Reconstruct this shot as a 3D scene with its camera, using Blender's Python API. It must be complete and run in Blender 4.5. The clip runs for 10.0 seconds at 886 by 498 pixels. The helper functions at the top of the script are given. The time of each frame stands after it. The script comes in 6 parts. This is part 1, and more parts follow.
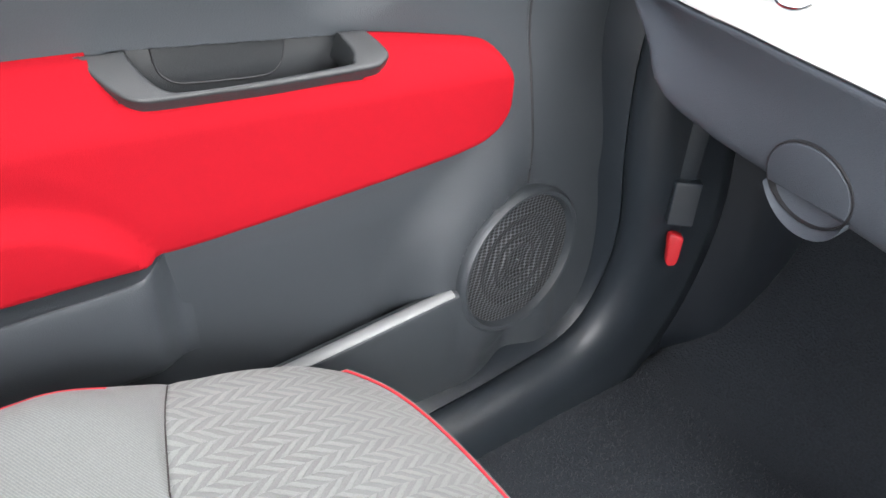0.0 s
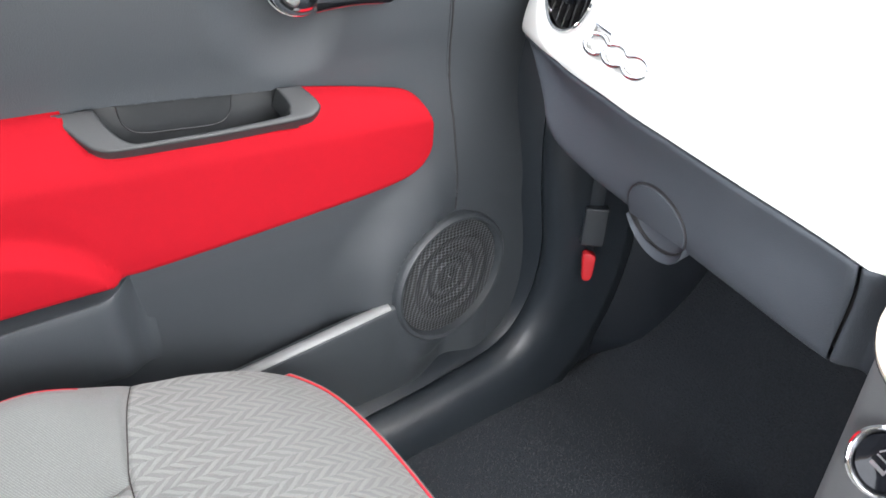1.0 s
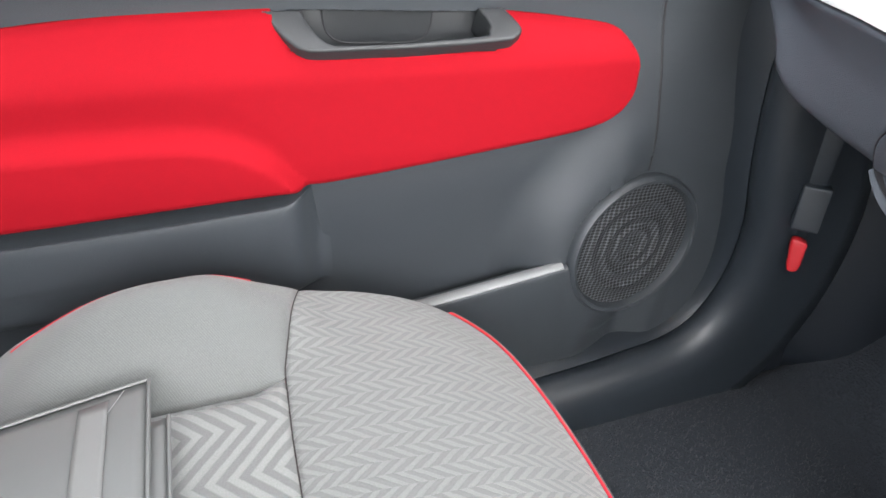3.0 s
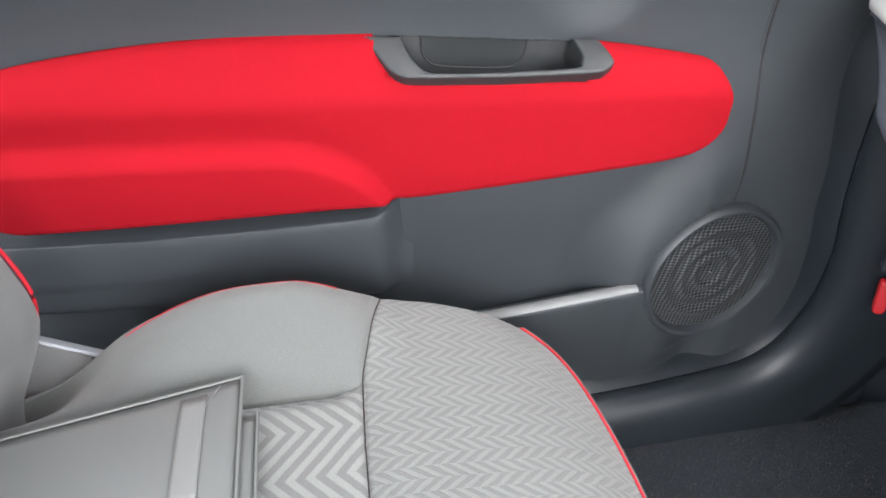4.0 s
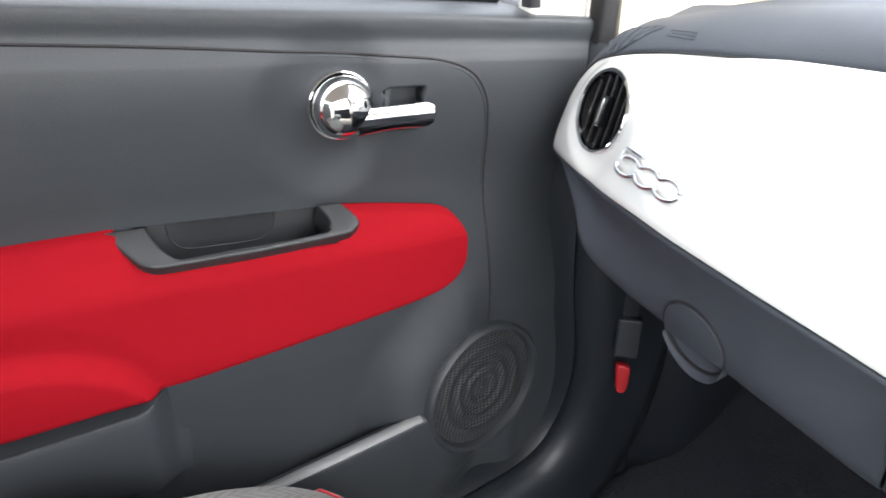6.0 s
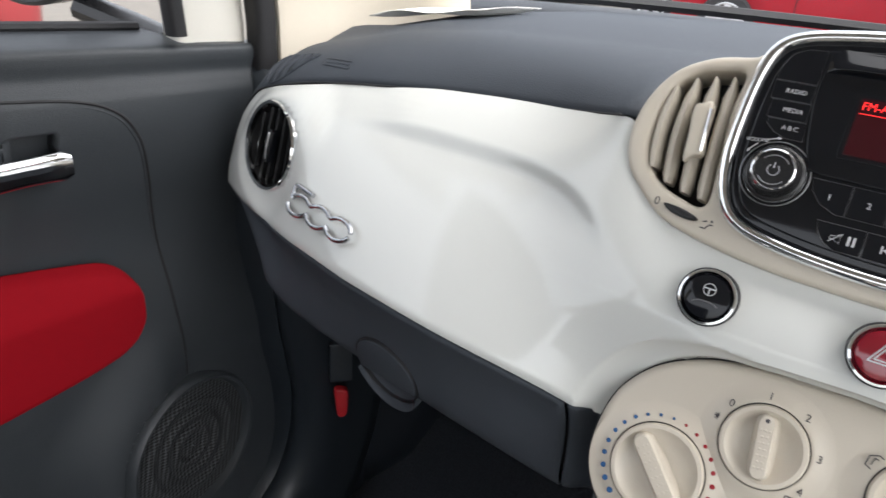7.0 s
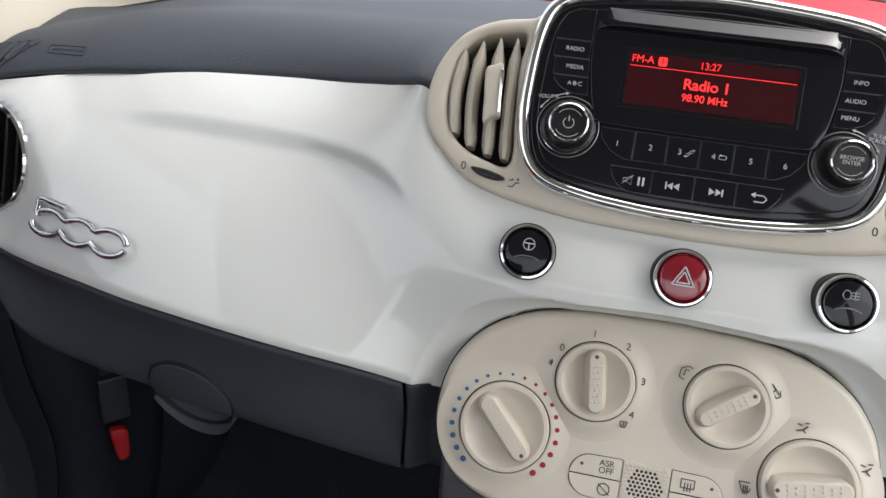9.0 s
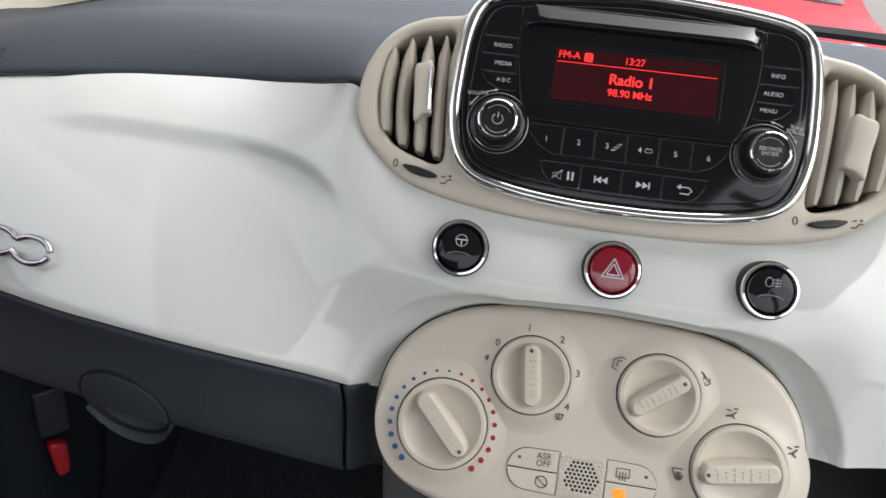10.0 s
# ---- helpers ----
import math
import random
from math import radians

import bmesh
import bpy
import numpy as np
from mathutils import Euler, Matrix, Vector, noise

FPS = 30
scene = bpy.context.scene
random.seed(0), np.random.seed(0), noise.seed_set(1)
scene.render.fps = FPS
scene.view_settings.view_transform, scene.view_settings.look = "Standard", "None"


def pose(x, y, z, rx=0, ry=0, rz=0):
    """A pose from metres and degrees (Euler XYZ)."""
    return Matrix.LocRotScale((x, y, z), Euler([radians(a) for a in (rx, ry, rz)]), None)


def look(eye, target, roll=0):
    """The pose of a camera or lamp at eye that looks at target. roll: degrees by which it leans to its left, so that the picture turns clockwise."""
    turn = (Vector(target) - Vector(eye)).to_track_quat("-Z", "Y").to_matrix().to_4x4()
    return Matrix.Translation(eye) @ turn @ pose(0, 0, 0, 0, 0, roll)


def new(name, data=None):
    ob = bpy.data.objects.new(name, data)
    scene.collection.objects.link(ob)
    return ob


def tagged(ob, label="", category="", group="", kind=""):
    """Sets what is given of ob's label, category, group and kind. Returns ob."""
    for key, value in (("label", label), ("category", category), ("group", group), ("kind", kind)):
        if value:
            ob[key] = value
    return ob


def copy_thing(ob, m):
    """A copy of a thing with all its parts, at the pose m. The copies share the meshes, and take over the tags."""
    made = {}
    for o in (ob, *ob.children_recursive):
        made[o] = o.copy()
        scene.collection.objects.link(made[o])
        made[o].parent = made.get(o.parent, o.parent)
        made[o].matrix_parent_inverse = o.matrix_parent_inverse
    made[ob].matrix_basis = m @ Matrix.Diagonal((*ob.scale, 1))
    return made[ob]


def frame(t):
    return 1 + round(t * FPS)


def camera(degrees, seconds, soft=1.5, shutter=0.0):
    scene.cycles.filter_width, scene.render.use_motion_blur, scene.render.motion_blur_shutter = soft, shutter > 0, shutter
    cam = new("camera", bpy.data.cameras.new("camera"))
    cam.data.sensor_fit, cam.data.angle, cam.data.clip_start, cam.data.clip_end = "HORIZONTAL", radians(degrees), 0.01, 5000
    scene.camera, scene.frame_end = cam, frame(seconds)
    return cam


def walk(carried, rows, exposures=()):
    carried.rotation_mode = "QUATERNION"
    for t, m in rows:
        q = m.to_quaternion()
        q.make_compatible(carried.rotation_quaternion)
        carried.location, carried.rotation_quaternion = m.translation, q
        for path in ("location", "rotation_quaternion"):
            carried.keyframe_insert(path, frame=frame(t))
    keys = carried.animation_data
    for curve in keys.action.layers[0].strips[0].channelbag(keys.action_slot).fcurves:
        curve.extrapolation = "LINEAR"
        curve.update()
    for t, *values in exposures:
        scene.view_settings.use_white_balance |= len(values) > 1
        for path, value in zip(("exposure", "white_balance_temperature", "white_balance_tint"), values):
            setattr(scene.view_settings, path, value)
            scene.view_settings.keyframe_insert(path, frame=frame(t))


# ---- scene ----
cam = camera(65.04, 10.0, shutter=0.18)
PATH = [
    (0, (-0.1398, -0.5165, 0.6999), (53.64, -34.58, 3.34)),
    (0.5, (-0.0998, -0.5108, 0.7142), (54.06, -34.22, 3.25)),
    (1, (-0.0295, -0.5109, 0.7801), (52.69, -33.82, 3.64)),
    (1.2, (-0.035, -0.471, 0.793), (52.43, -33.01, 3.6)),
    (1.5, (-0.0434, -0.4478, 0.7518), (51.71, -31.01, 3.19)),
    (1.7, (-0.038, -0.485, 0.73), (52.64, -31.06, 3.4)),
    (2, (-0.0417, -0.5242, 0.6919), (57.05, -31.02, 3.08)),
    (2.5, (-0.0406, -0.5128, 0.6890), (65.17, -31.84, 2.48)),
    (3, (-0.0344, -0.5188, 0.6892), (69.08, -33.71, 2.10)),
    (3.2, (-0.0120, -0.5167, 0.6797), (71.57, -34.70, 1.77)),
    (4.3, (-0.0437, -0.5174, 0.7639), (79.76, -34.61, 1.44)),
    (4.5, (-0.0458, -0.5069, 0.7599), (80.32, -30.21, 1.10)),
    (5, (-0.0558, -0.5139, 0.7549), (77.37, -26.76, 1.14)),
    (5.2, (-0.0551, -0.5281, 0.7618), (73.80, -26.69, 1.45)),
    (6.3, (-0.0334, -0.5033, 0.8261), (48.76, -25.89, 3.12)),
    (6.5, (-0.0431, -0.4716, 0.8406), (44.06, -26.00, 3.80)),
    (7, (-0.0373, -0.4424, 0.8350), (32.04, -25.35, 4.71)),
    (7.5, (-0.0497, -0.4424, 0.8382), (20.51, -24.78, 5.31)),
    (8, (-0.0816, -0.4496, 0.8252), (14.69, -24.67, 5.68)),
    (8.5, (-0.0966, -0.4484, 0.8104), (9.40, -23.55, 5.96)),
    (9, (-0.0955, -0.4412, 0.8134), (8.76, -24.22, 5.76)),
    (9.5, (-0.0891, -0.4428, 0.8109), (8.91, -23.59, 5.81)),
    (10, (-0.0762, -0.4387, 0.8117), (5.25, -23.69, 5.79)),
]


def aim(eye, yaw, pitch, roll):
    """Camera pose from the eye and heading (left positive), tilt and lean in degrees."""
    y, p = radians(yaw), radians(pitch)
    way = Vector((-math.sin(y) * math.cos(p), math.cos(y) * math.cos(p), math.sin(p)))
    return look(eye, Vector(eye) + way, roll)


walk(cam, [(t, aim(eye, *turn)) for t, eye, turn in PATH], [(0, 4.1), (1, 4.0), (3.2, 3.95), (4.5, 3.9), (5.2, 3.85), (6.3, 2.75), (6.5, 2.35), (7, 2.0), (7.5, 1.8), (8.5, 1.8), (10, 1.78)])

# ---- world and light ----
world = bpy.data.worlds.new("sky")
scene.world = world
world.use_nodes = True
wn = world.node_tree.nodes
sky = wn.new("ShaderNodeTexSky")
sky.sky_type, sky.sun_disc = "NISHITA", False
sky.sun_elevation, sky.sun_rotation = radians(59), radians(94)
sky.air_density, sky.dust_density, sky.ozone_density = 1.0, 4.0, 1.0
veil = wn.new("ShaderNodeHueSaturation")
veil.inputs["Saturation"].default_value = 0.25
world.node_tree.links.new(sky.outputs[0], veil.inputs["Color"])
world.node_tree.links.new(veil.outputs[0], wn["Background"].inputs[0])
wn["Background"].inputs[1].default_value = 0.15

sun = new("sun", bpy.data.lights.new("sun", "SUN"))
sun.data.energy, sun.data.angle, sun.data.color = 0.5, radians(100), (1.0, 0.98, 0.95)
sun.matrix_world = look((1.3, -0.1, 2.2), (0, 0, 0))


# ---- materials ----
def material(name, color, rough=0.5, metal=0.0, grain=0.0, grain_size=0.001, vary=0.06, stain=0.04, coat=0.0, spec=0.5, emit=0.0):
    """Principled surface with two scales of tone variation and fine relief at real size (metres)."""
    m = bpy.data.materials.new(name)
    m.use_nodes = True
    nt, n = m.node_tree, m.node_tree.nodes
    bsdf = n["Principled BSDF"]
    bsdf.inputs["Roughness"].default_value = rough
    bsdf.inputs["Metallic"].default_value = metal
    bsdf.inputs["Coat Weight"].default_value = coat
    bsdf.inputs["Coat Roughness"].default_value = 0.06
    bsdf.inputs["Specular IOR Level"].default_value = spec
    co = n.new("ShaderNodeTexCoord")
    fine, broad = n.new("ShaderNodeTexNoise"), n.new("ShaderNodeTexNoise")
    fine.inputs["Scale"].default_value, fine.inputs["Detail"].default_value = 1.0 / grain_size, 3
    broad.inputs["Scale"].default_value, broad.inputs["Detail"].default_value = 9.0, 4
    for t in (fine, broad):
        nt.links.new(co.outputs["Object"], t.inputs["Vector"])
    mix = n.new("ShaderNodeMath")
    mix.operation = "MULTIPLY_ADD"
    mix.inputs[1].default_value, mix.inputs[2].default_value = 2 * vary, 1 - vary
    nt.links.new(fine.outputs[0], mix.inputs[0])
    mix2 = n.new("ShaderNodeMath")
    mix2.operation = "MULTIPLY_ADD"
    mix2.inputs[1].default_value, mix2.inputs[2].default_value = 2 * stain, 1 - stain
    nt.links.new(broad.outputs[0], mix2.inputs[0])
    tone = n.new("ShaderNodeMath")
    tone.operation = "MULTIPLY"
    nt.links.new(mix.outputs[0], tone.inputs[0])
    nt.links.new(mix2.outputs[0], tone.inputs[1])
    scale = n.new("ShaderNodeVectorMath")
    scale.operation = "SCALE"
    scale.inputs[0].default_value = color
    nt.links.new(tone.outputs[0], scale.inputs["Scale"])
    nt.links.new(scale.outputs[0], bsdf.inputs["Base Color"])
    rr = n.new("ShaderNodeMapRange")
    rr.inputs["To Min"].default_value, rr.inputs["To Max"].default_value = max(0.0, rough - 0.06 * (rough > 0.1)), rough + 0.06 * (rough > 0.1)
    nt.links.new(broad.outputs[0], rr.inputs["Value"])
    nt.links.new(rr.outputs[0], bsdf.inputs["Roughness"])
    if grain:
        b = n.new("ShaderNodeBump")
        b.inputs["Strength"].default_value, b.inputs["Distance"].default_value = grain, grain_size
        nt.links.new(fine.outputs[0], b.inputs["Height"])
        nt.links.new(b.outputs[0], bsdf.inputs["Normal"])
    if emit:
        bsdf.inputs["Emission Color"].default_value = (*color, 1)
        bsdf.inputs["Emission Strength"].default_value = emit
    return m


def weave(name, light, dark, column, pitch, width=0.5, relief=0.4, rough=0.85, lean=0.9, shift=0.0, start=0.0, wobble=0.25):
    """Zigzag weave: strokes that lean left and right in columns across x, repeated along y, each column shifted by a part of the pitch."""
    m = material(name, light, rough=rough, vary=0.0)
    nt, n = m.node_tree, m.node_tree.nodes
    bsdf = n["Principled BSDF"]
    co, sep = n.new("ShaderNodeTexCoord"), n.new("ShaderNodeSeparateXYZ")
    nt.links.new(co.outputs["Object"], sep.inputs[0])

    def calc(op, a, b=None, c=None):
        k = n.new("ShaderNodeMath")
        k.operation = op
        for i, v in enumerate((a, b, c)):
            if v is None:
                continue
            if isinstance(v, (int, float)):
                k.inputs[i].default_value = v
            else:
                nt.links.new(v, k.inputs[i])
        return k.outputs[0]

    wob = n.new("ShaderNodeTexNoise")
    wob.inputs["Scale"].default_value = 140
    nt.links.new(co.outputs["Object"], wob.inputs["Vector"])
    zig = calc("PINGPONG", calc("ADD", sep.outputs["X"], start), column)
    along = calc("ADD", sep.outputs["Y"], calc("MULTIPLY", zig, lean))
    if shift:
        along = calc("ADD", along, calc("MULTIPLY", calc("FLOOR", calc("DIVIDE", sep.outputs["X"], column)), pitch * shift))
    along = calc("ADD", along, calc("MULTIPLY", wob.outputs[0], pitch * wobble))
    wave = calc("ABSOLUTE", calc("SINE", calc("MULTIPLY", along, math.pi / pitch)))
    edge = n.new("ShaderNodeMapRange")
    edge.interpolation_type = "SMOOTHSTEP"
    edge.inputs["From Min"].default_value, edge.inputs["From Max"].default_value = width - 0.15, width + 0.15
    nt.links.new(wave, edge.inputs["Value"])
    thread = n.new("ShaderNodeTexNoise")
    thread.inputs["Scale"].default_value = 900
    nt.links.new(co.outputs["Object"], thread.inputs["Vector"])
    mix = n.new("ShaderNodeMix")
    mix.data_type = "RGBA"
    mix.inputs["A"].default_value, mix.inputs["B"].default_value = (*light, 1), (*dark, 1)
    nt.links.new(edge.outputs[0], mix.inputs["Factor"])
    tint = n.new("ShaderNodeVectorMath")
    tint.operation = "SCALE"
    nt.links.new(mix.outputs["Result"], tint.inputs[0])
    nt.links.new(calc("MULTIPLY_ADD", thread.outputs[0], 0.5, 0.75), tint.inputs["Scale"])
    nt.links.new(tint.outputs[0], bsdf.inputs["Base Color"])
    b = n.new("ShaderNodeBump")
    b.inputs["Strength"].default_value, b.inputs["Distance"].default_value = relief, 0.0006
    nt.links.new(calc("ADD", edge.outputs[0], calc("MULTIPLY", thread.outputs[0], 0.6)), b.inputs["Height"])
    nt.links.new(b.outputs[0], bsdf.inputs["Normal"])
    bsdf.inputs["Sheen Weight"].default_value = 0.2
    return m


def mesh_cloth(name, color, hole, pitch):
    """Perforated grille cloth: round dark holes in a fine grid over y and z."""
    m = material(name, color, rough=0.55, vary=0.03)
    nt, n = m.node_tree, m.node_tree.nodes
    bsdf = n["Principled BSDF"]
    co = n.new("ShaderNodeTexCoord")
    vor = n.new("ShaderNodeTexVoronoi")
    vor.inputs["Scale"].default_value, vor.inputs["Randomness"].default_value = 1 / pitch, 0.0
    turn = n.new("ShaderNodeMapping")
    turn.inputs["Rotation"].default_value = (radians(8), 0, 0)
    turn.inputs["Scale"].default_value = (0, 0.72, 1.1)
    nt.links.new(co.outputs["Object"], turn.inputs["Vector"])
    nt.links.new(turn.outputs[0], vor.inputs["Vector"])
    ramp = n.new("ShaderNodeMapRange")
    ramp.inputs["From Min"].default_value, ramp.inputs["From Max"].default_value = 0.40, 0.48
    nt.links.new(vor.outputs["Distance"], ramp.inputs["Value"])
    mix = n.new("ShaderNodeMix")
    mix.data_type = "RGBA"
    mix.inputs["A"].default_value, mix.inputs["B"].default_value = (*hole, 1), (*color, 1)
    nt.links.new(ramp.outputs[0], mix.inputs["Factor"])
    nt.links.new(mix.outputs["Result"], bsdf.inputs["Base Color"])
    b = n.new("ShaderNodeBump")
    b.inputs["Strength"].default_value, b.inputs["Distance"].default_value = 0.6, 0.0008
    nt.links.new(ramp.outputs[0], b.inputs["Height"])
    nt.links.new(b.outputs[0], bsdf.inputs["Normal"])
    return m


def glass(name, tint=(1, 1, 1), rough=0.0, alpha_mix=0.93):
    m = bpy.data.materials.new(name)
    m.use_nodes = True
    nt, n = m.node_tree, m.node_tree.nodes
    n.remove(n["Principled BSDF"])
    clear, gloss, mix = n.new("ShaderNodeBsdfTransparent"), n.new("ShaderNodeBsdfGlossy"), n.new("ShaderNodeMixShader")
    clear.inputs[0].default_value = (*tint, 1)
    gloss.inputs["Roughness"].default_value = rough
    mix.inputs[0].default_value = 1 - alpha_mix
    nt.links.new(clear.outputs[0], mix.inputs[1])
    nt.links.new(gloss.outputs[0], mix.inputs[2])
    nt.links.new(mix.outputs[0], n["Material Output"].inputs[0])
    return m


DOOR_GREY = material("door_plastic", (0.0330, 0.0380, 0.0436), rough=0.44, grain=0.35, grain_size=0.0012)
PAD_GREY = material("dash_pad_plastic", (0.0535, 0.0612, 0.0735), rough=0.62, grain=0.5, grain_size=0.0011, spec=0.22)
DARK = material("dark_plastic", (0.0110, 0.0142, 0.0195), rough=0.5, grain=0.3, grain_size=0.001)
# pale grey for the painted highlight on the pocket edge, and the wallet's crease
EDGE_GREY = material("pale_edge_grey", (0.17, 0.175, 0.18), rough=0.4, grain=0.2, grain_size=0.001)
PULL_GREY = material("pull_plastic", (0.022, 0.024, 0.026), rough=0.42, grain=0.3, grain_size=0.001)
SEAL = material("rubber_seal", (0.012, 0.012, 0.014), rough=0.6, grain=0.2, grain_size=0.002)
RED = material("red_insert_cloth", (0.252, 0.0050, 0.0106), rough=0.8, grain=0.25, grain_size=0.0009, vary=0.08, spec=0.06)
WHITE = material("white_gloss_paint", (0.592, 0.603, 0.580), rough=0.035, vary=0.01, stain=0.012, spec=0.5, coat=0.35)
BEIGE = material("beige_plastic", (0.56, 0.508, 0.425), rough=0.34, grain=0.12, grain_size=0.0009, vary=0.03)
BEIGE_GREY = material("beige_slat", (0.47, 0.43, 0.365), rough=0.45, grain=0.1, grain_size=0.0009)
BADGE_CHROME = material("badge_chrome", (0.50, 0.51, 0.53), rough=0.10, metal=1.0, vary=0.0, stain=0.04)
CHROME = material("chrome", (0.82, 0.83, 0.84), rough=0.06, metal=1.0, vary=0.0, stain=0.02)
PIANO = material("piano_black", (0.0066, 0.0074, 0.0098), rough=0.06, vary=0.0, stain=0.0, spec=0.36)
BLACK = material("black_matte", (0.006, 0.006, 0.007), rough=0.6)
KNOB = material("knob_black", (0.012, 0.012, 0.013), rough=0.25, grain=0.3, grain_size=0.0012)
LINE = material("button_edge", (0.24, 0.24, 0.25), rough=0.3, metal=0.6)
PRINT = material("white_print", (0.50, 0.50, 0.52), rough=0.5)
INK = material("dark_print", (0.06, 0.058, 0.062), rough=0.6)
BLUE_INK = material("blue_print", (0.016, 0.090, 0.24), rough=0.5)
RED_INK = material("red_print", (0.30, 0.006, 0.016), rough=0.5)
RED_LENS = material("hazard_lens", (0.22, 0.006, 0.018), rough=0.10, coat=0.8)
LCD = material("display_glass_lit", (0.034, 0.002, 0.005), rough=0.2, emit=0.022, vary=0.0)
GLOW = material("display_letters", (1.0, 0.03, 0.03), rough=0.4, emit=0.29, vary=0.0)
AMBER = material("amber_lamp", (1.0, 0.20, 0.004), rough=0.4, emit=0.28)
PILE = material("carpet_fibre", (0.040, 0.043, 0.050), rough=0.95, vary=0.5, grain_size=0.004)
CONSOLE = material("console_plastic", (0.108, 0.111, 0.115), rough=0.45, grain=0.3, grain_size=0.001)
CARPET = material("carpet", (0.0165, 0.0205, 0.0270), rough=0.95, grain=1.0, grain_size=0.0035, vary=0.45)
HEADLINER = material("headliner", (0.55, 0.54, 0.50), rough=0.9, grain=0.3, grain_size=0.002)
SILL_GREY = material("sill_plastic", (0.0165, 0.0210, 0.0265), rough=0.38, grain=0.3, grain_size=0.0012)
CREAM = material("cream_pillar", (0.68, 0.62, 0.52), rough=0.5, grain=0.1, grain_size=0.001)
BODY_CREAM = material("cream_body_paint", (0.70, 0.68, 0.62), rough=0.2, coat=0.6)
SEAT_SIDE = weave("seat_ribbed_cloth", (0.102, 0.106, 0.103), (0.081, 0.085, 0.084), 10.0, 0.0022, 0.6, 0.3)
SEAT_FRONT = weave("seat_herringbone_cloth", (0.126, 0.131, 0.127), (0.092, 0.0965, 0.0945), 0.0125, 0.0142, 0.68, 0.6, lean=1.35, shift=0.5)
SEAT_MID = weave("seat_chevron_cloth", (0.148, 0.153, 0.148), (0.093, 0.098, 0.096), 0.049, 0.0165, 0.7, 0.5, start=0.049, wobble=0.10)
SEAM = material("seam_thread", (0.022, 0.018, 0.018), rough=0.9)
PIPING = material("red_piping", (0.42, 0.006, 0.018), rough=0.5, grain=0.3, grain_size=0.001)
GRILLE = mesh_cloth("speaker_mesh", (0.082, 0.088, 0.096), (0.0012, 0.0013, 0.0018), 0.0046)
VINYL = material("clear_vinyl", (0.094, 0.098, 0.096), rough=0.42, stain=0.12, spec=0.4)
CARD = material("card", (0.120, 0.124, 0.121), rough=0.6, stain=0.1)
PAPER = material("paper", (0.82, 0.81, 0.78), rough=0.8)
RAIL = material("dull_steel", (0.20, 0.21, 0.23), rough=0.4, metal=0.4)
WEBBING = material("grey_webbing", (0.24, 0.24, 0.245), rough=0.8, grain=0.5, grain_size=0.002)
ASPHALT = material("asphalt", (0.14, 0.128, 0.112), rough=0.9, grain=0.8, grain_size=0.012, vary=0.25, stain=0.2)
CAR_RED = material("red_car_paint", (0.34, 0.010, 0.020), rough=0.45, coat=0.0, spec=0.2)
CAR_MAROON = material("maroon_car_paint", (0.25, 0.032, 0.036), rough=0.2, coat=0.6)
CAR_DARK = material("dark_car_paint", (0.035, 0.04, 0.048), rough=0.22, coat=0.6)
TYRE = material("tyre_rubber", (0.03, 0.03, 0.032), rough=0.8, grain=0.4, grain_size=0.006)
ALLOY = material("alloy_silver", (0.62, 0.62, 0.63), rough=0.3, metal=0.6)
LENS = material("headlight_lens", (0.42, 0.44, 0.46), rough=0.08, metal=0.5)
TINT = material("tinted_window", (0.02, 0.022, 0.025), rough=0.05, coat=0.5)
GLASS = glass("windscreen_glass")
MIRROR = material("mirror_glass", (0.85, 0.87, 0.88), rough=0.02, metal=1.0, vary=0.0, stain=0.0)


# ---- mesh helpers ----
def thing(name, at, label, category, group="", kind=""):
    e = new(name)
    e.empty_display_size = 0.02
    e.location = at
    return tagged(e, label, category, group, kind)


def part(name, bm, mat, parent=None, label="", smooth=38, solid=0.0):
    """One mesh object in world coordinates, under its thing; solid gives a sheet its thickness."""
    me = bpy.data.meshes.new(name)
    bm.to_mesh(me)
    bm.free()
    me.materials.append(mat)
    for p in me.polygons:
        p.use_smooth = True
    me.set_sharp_from_angle(angle=radians(smooth))
    ob = new(name, me)
    if parent:
        ob.parent = parent
        if parent.type == "EMPTY":
            ob.matrix_parent_inverse = Matrix.Translation(-parent.location)
    if label:
        ob["label"] = label
    if solid:
        s = ob.modifiers.new("thickness", "SOLIDIFY")
        s.thickness, s.offset = solid, -1
    return ob


def sheet(fn, nu, nv, flip=False, us=None, vs=None):
    """A grid of fn(u, v) over the unit square."""
    us = us or [i / nu for i in range(nu + 1)]
    vs = vs or [j / nv for j in range(nv + 1)]
    bm = bmesh.new()
    rows = [[bm.verts.new(fn(u, v)) for v in vs] for u in us]
    for i in range(len(us) - 1):
        for j in range(len(vs) - 1):
            q = (rows[i][j], rows[i + 1][j], rows[i + 1][j + 1], rows[i][j + 1])
            if len({tuple(round(c, 7) for c in v.co) for v in q}) >= 3:
                bm.faces.new(q[::-1] if flip else q)
    bm.normal_update()
    return bm


def rings(loops, cap0=False, cap1=False, close=True):
    """Skin over loops of equal length."""
    bm = bmesh.new()
    vs = [[bm.verts.new(p) for p in lp] for lp in loops]
    n = len(loops[0])
    for a, b in zip(vs, vs[1:]):
        for i in range(n if close else n - 1):
            bm.faces.new((a[i], a[(i + 1) % n], b[(i + 1) % n], b[i]))
    if cap0:
        bm.faces.new(vs[0][::-1])
    if cap1:
        bm.faces.new(vs[-1])
    bmesh.ops.recalc_face_normals(bm, faces=bm.faces)
    return bm


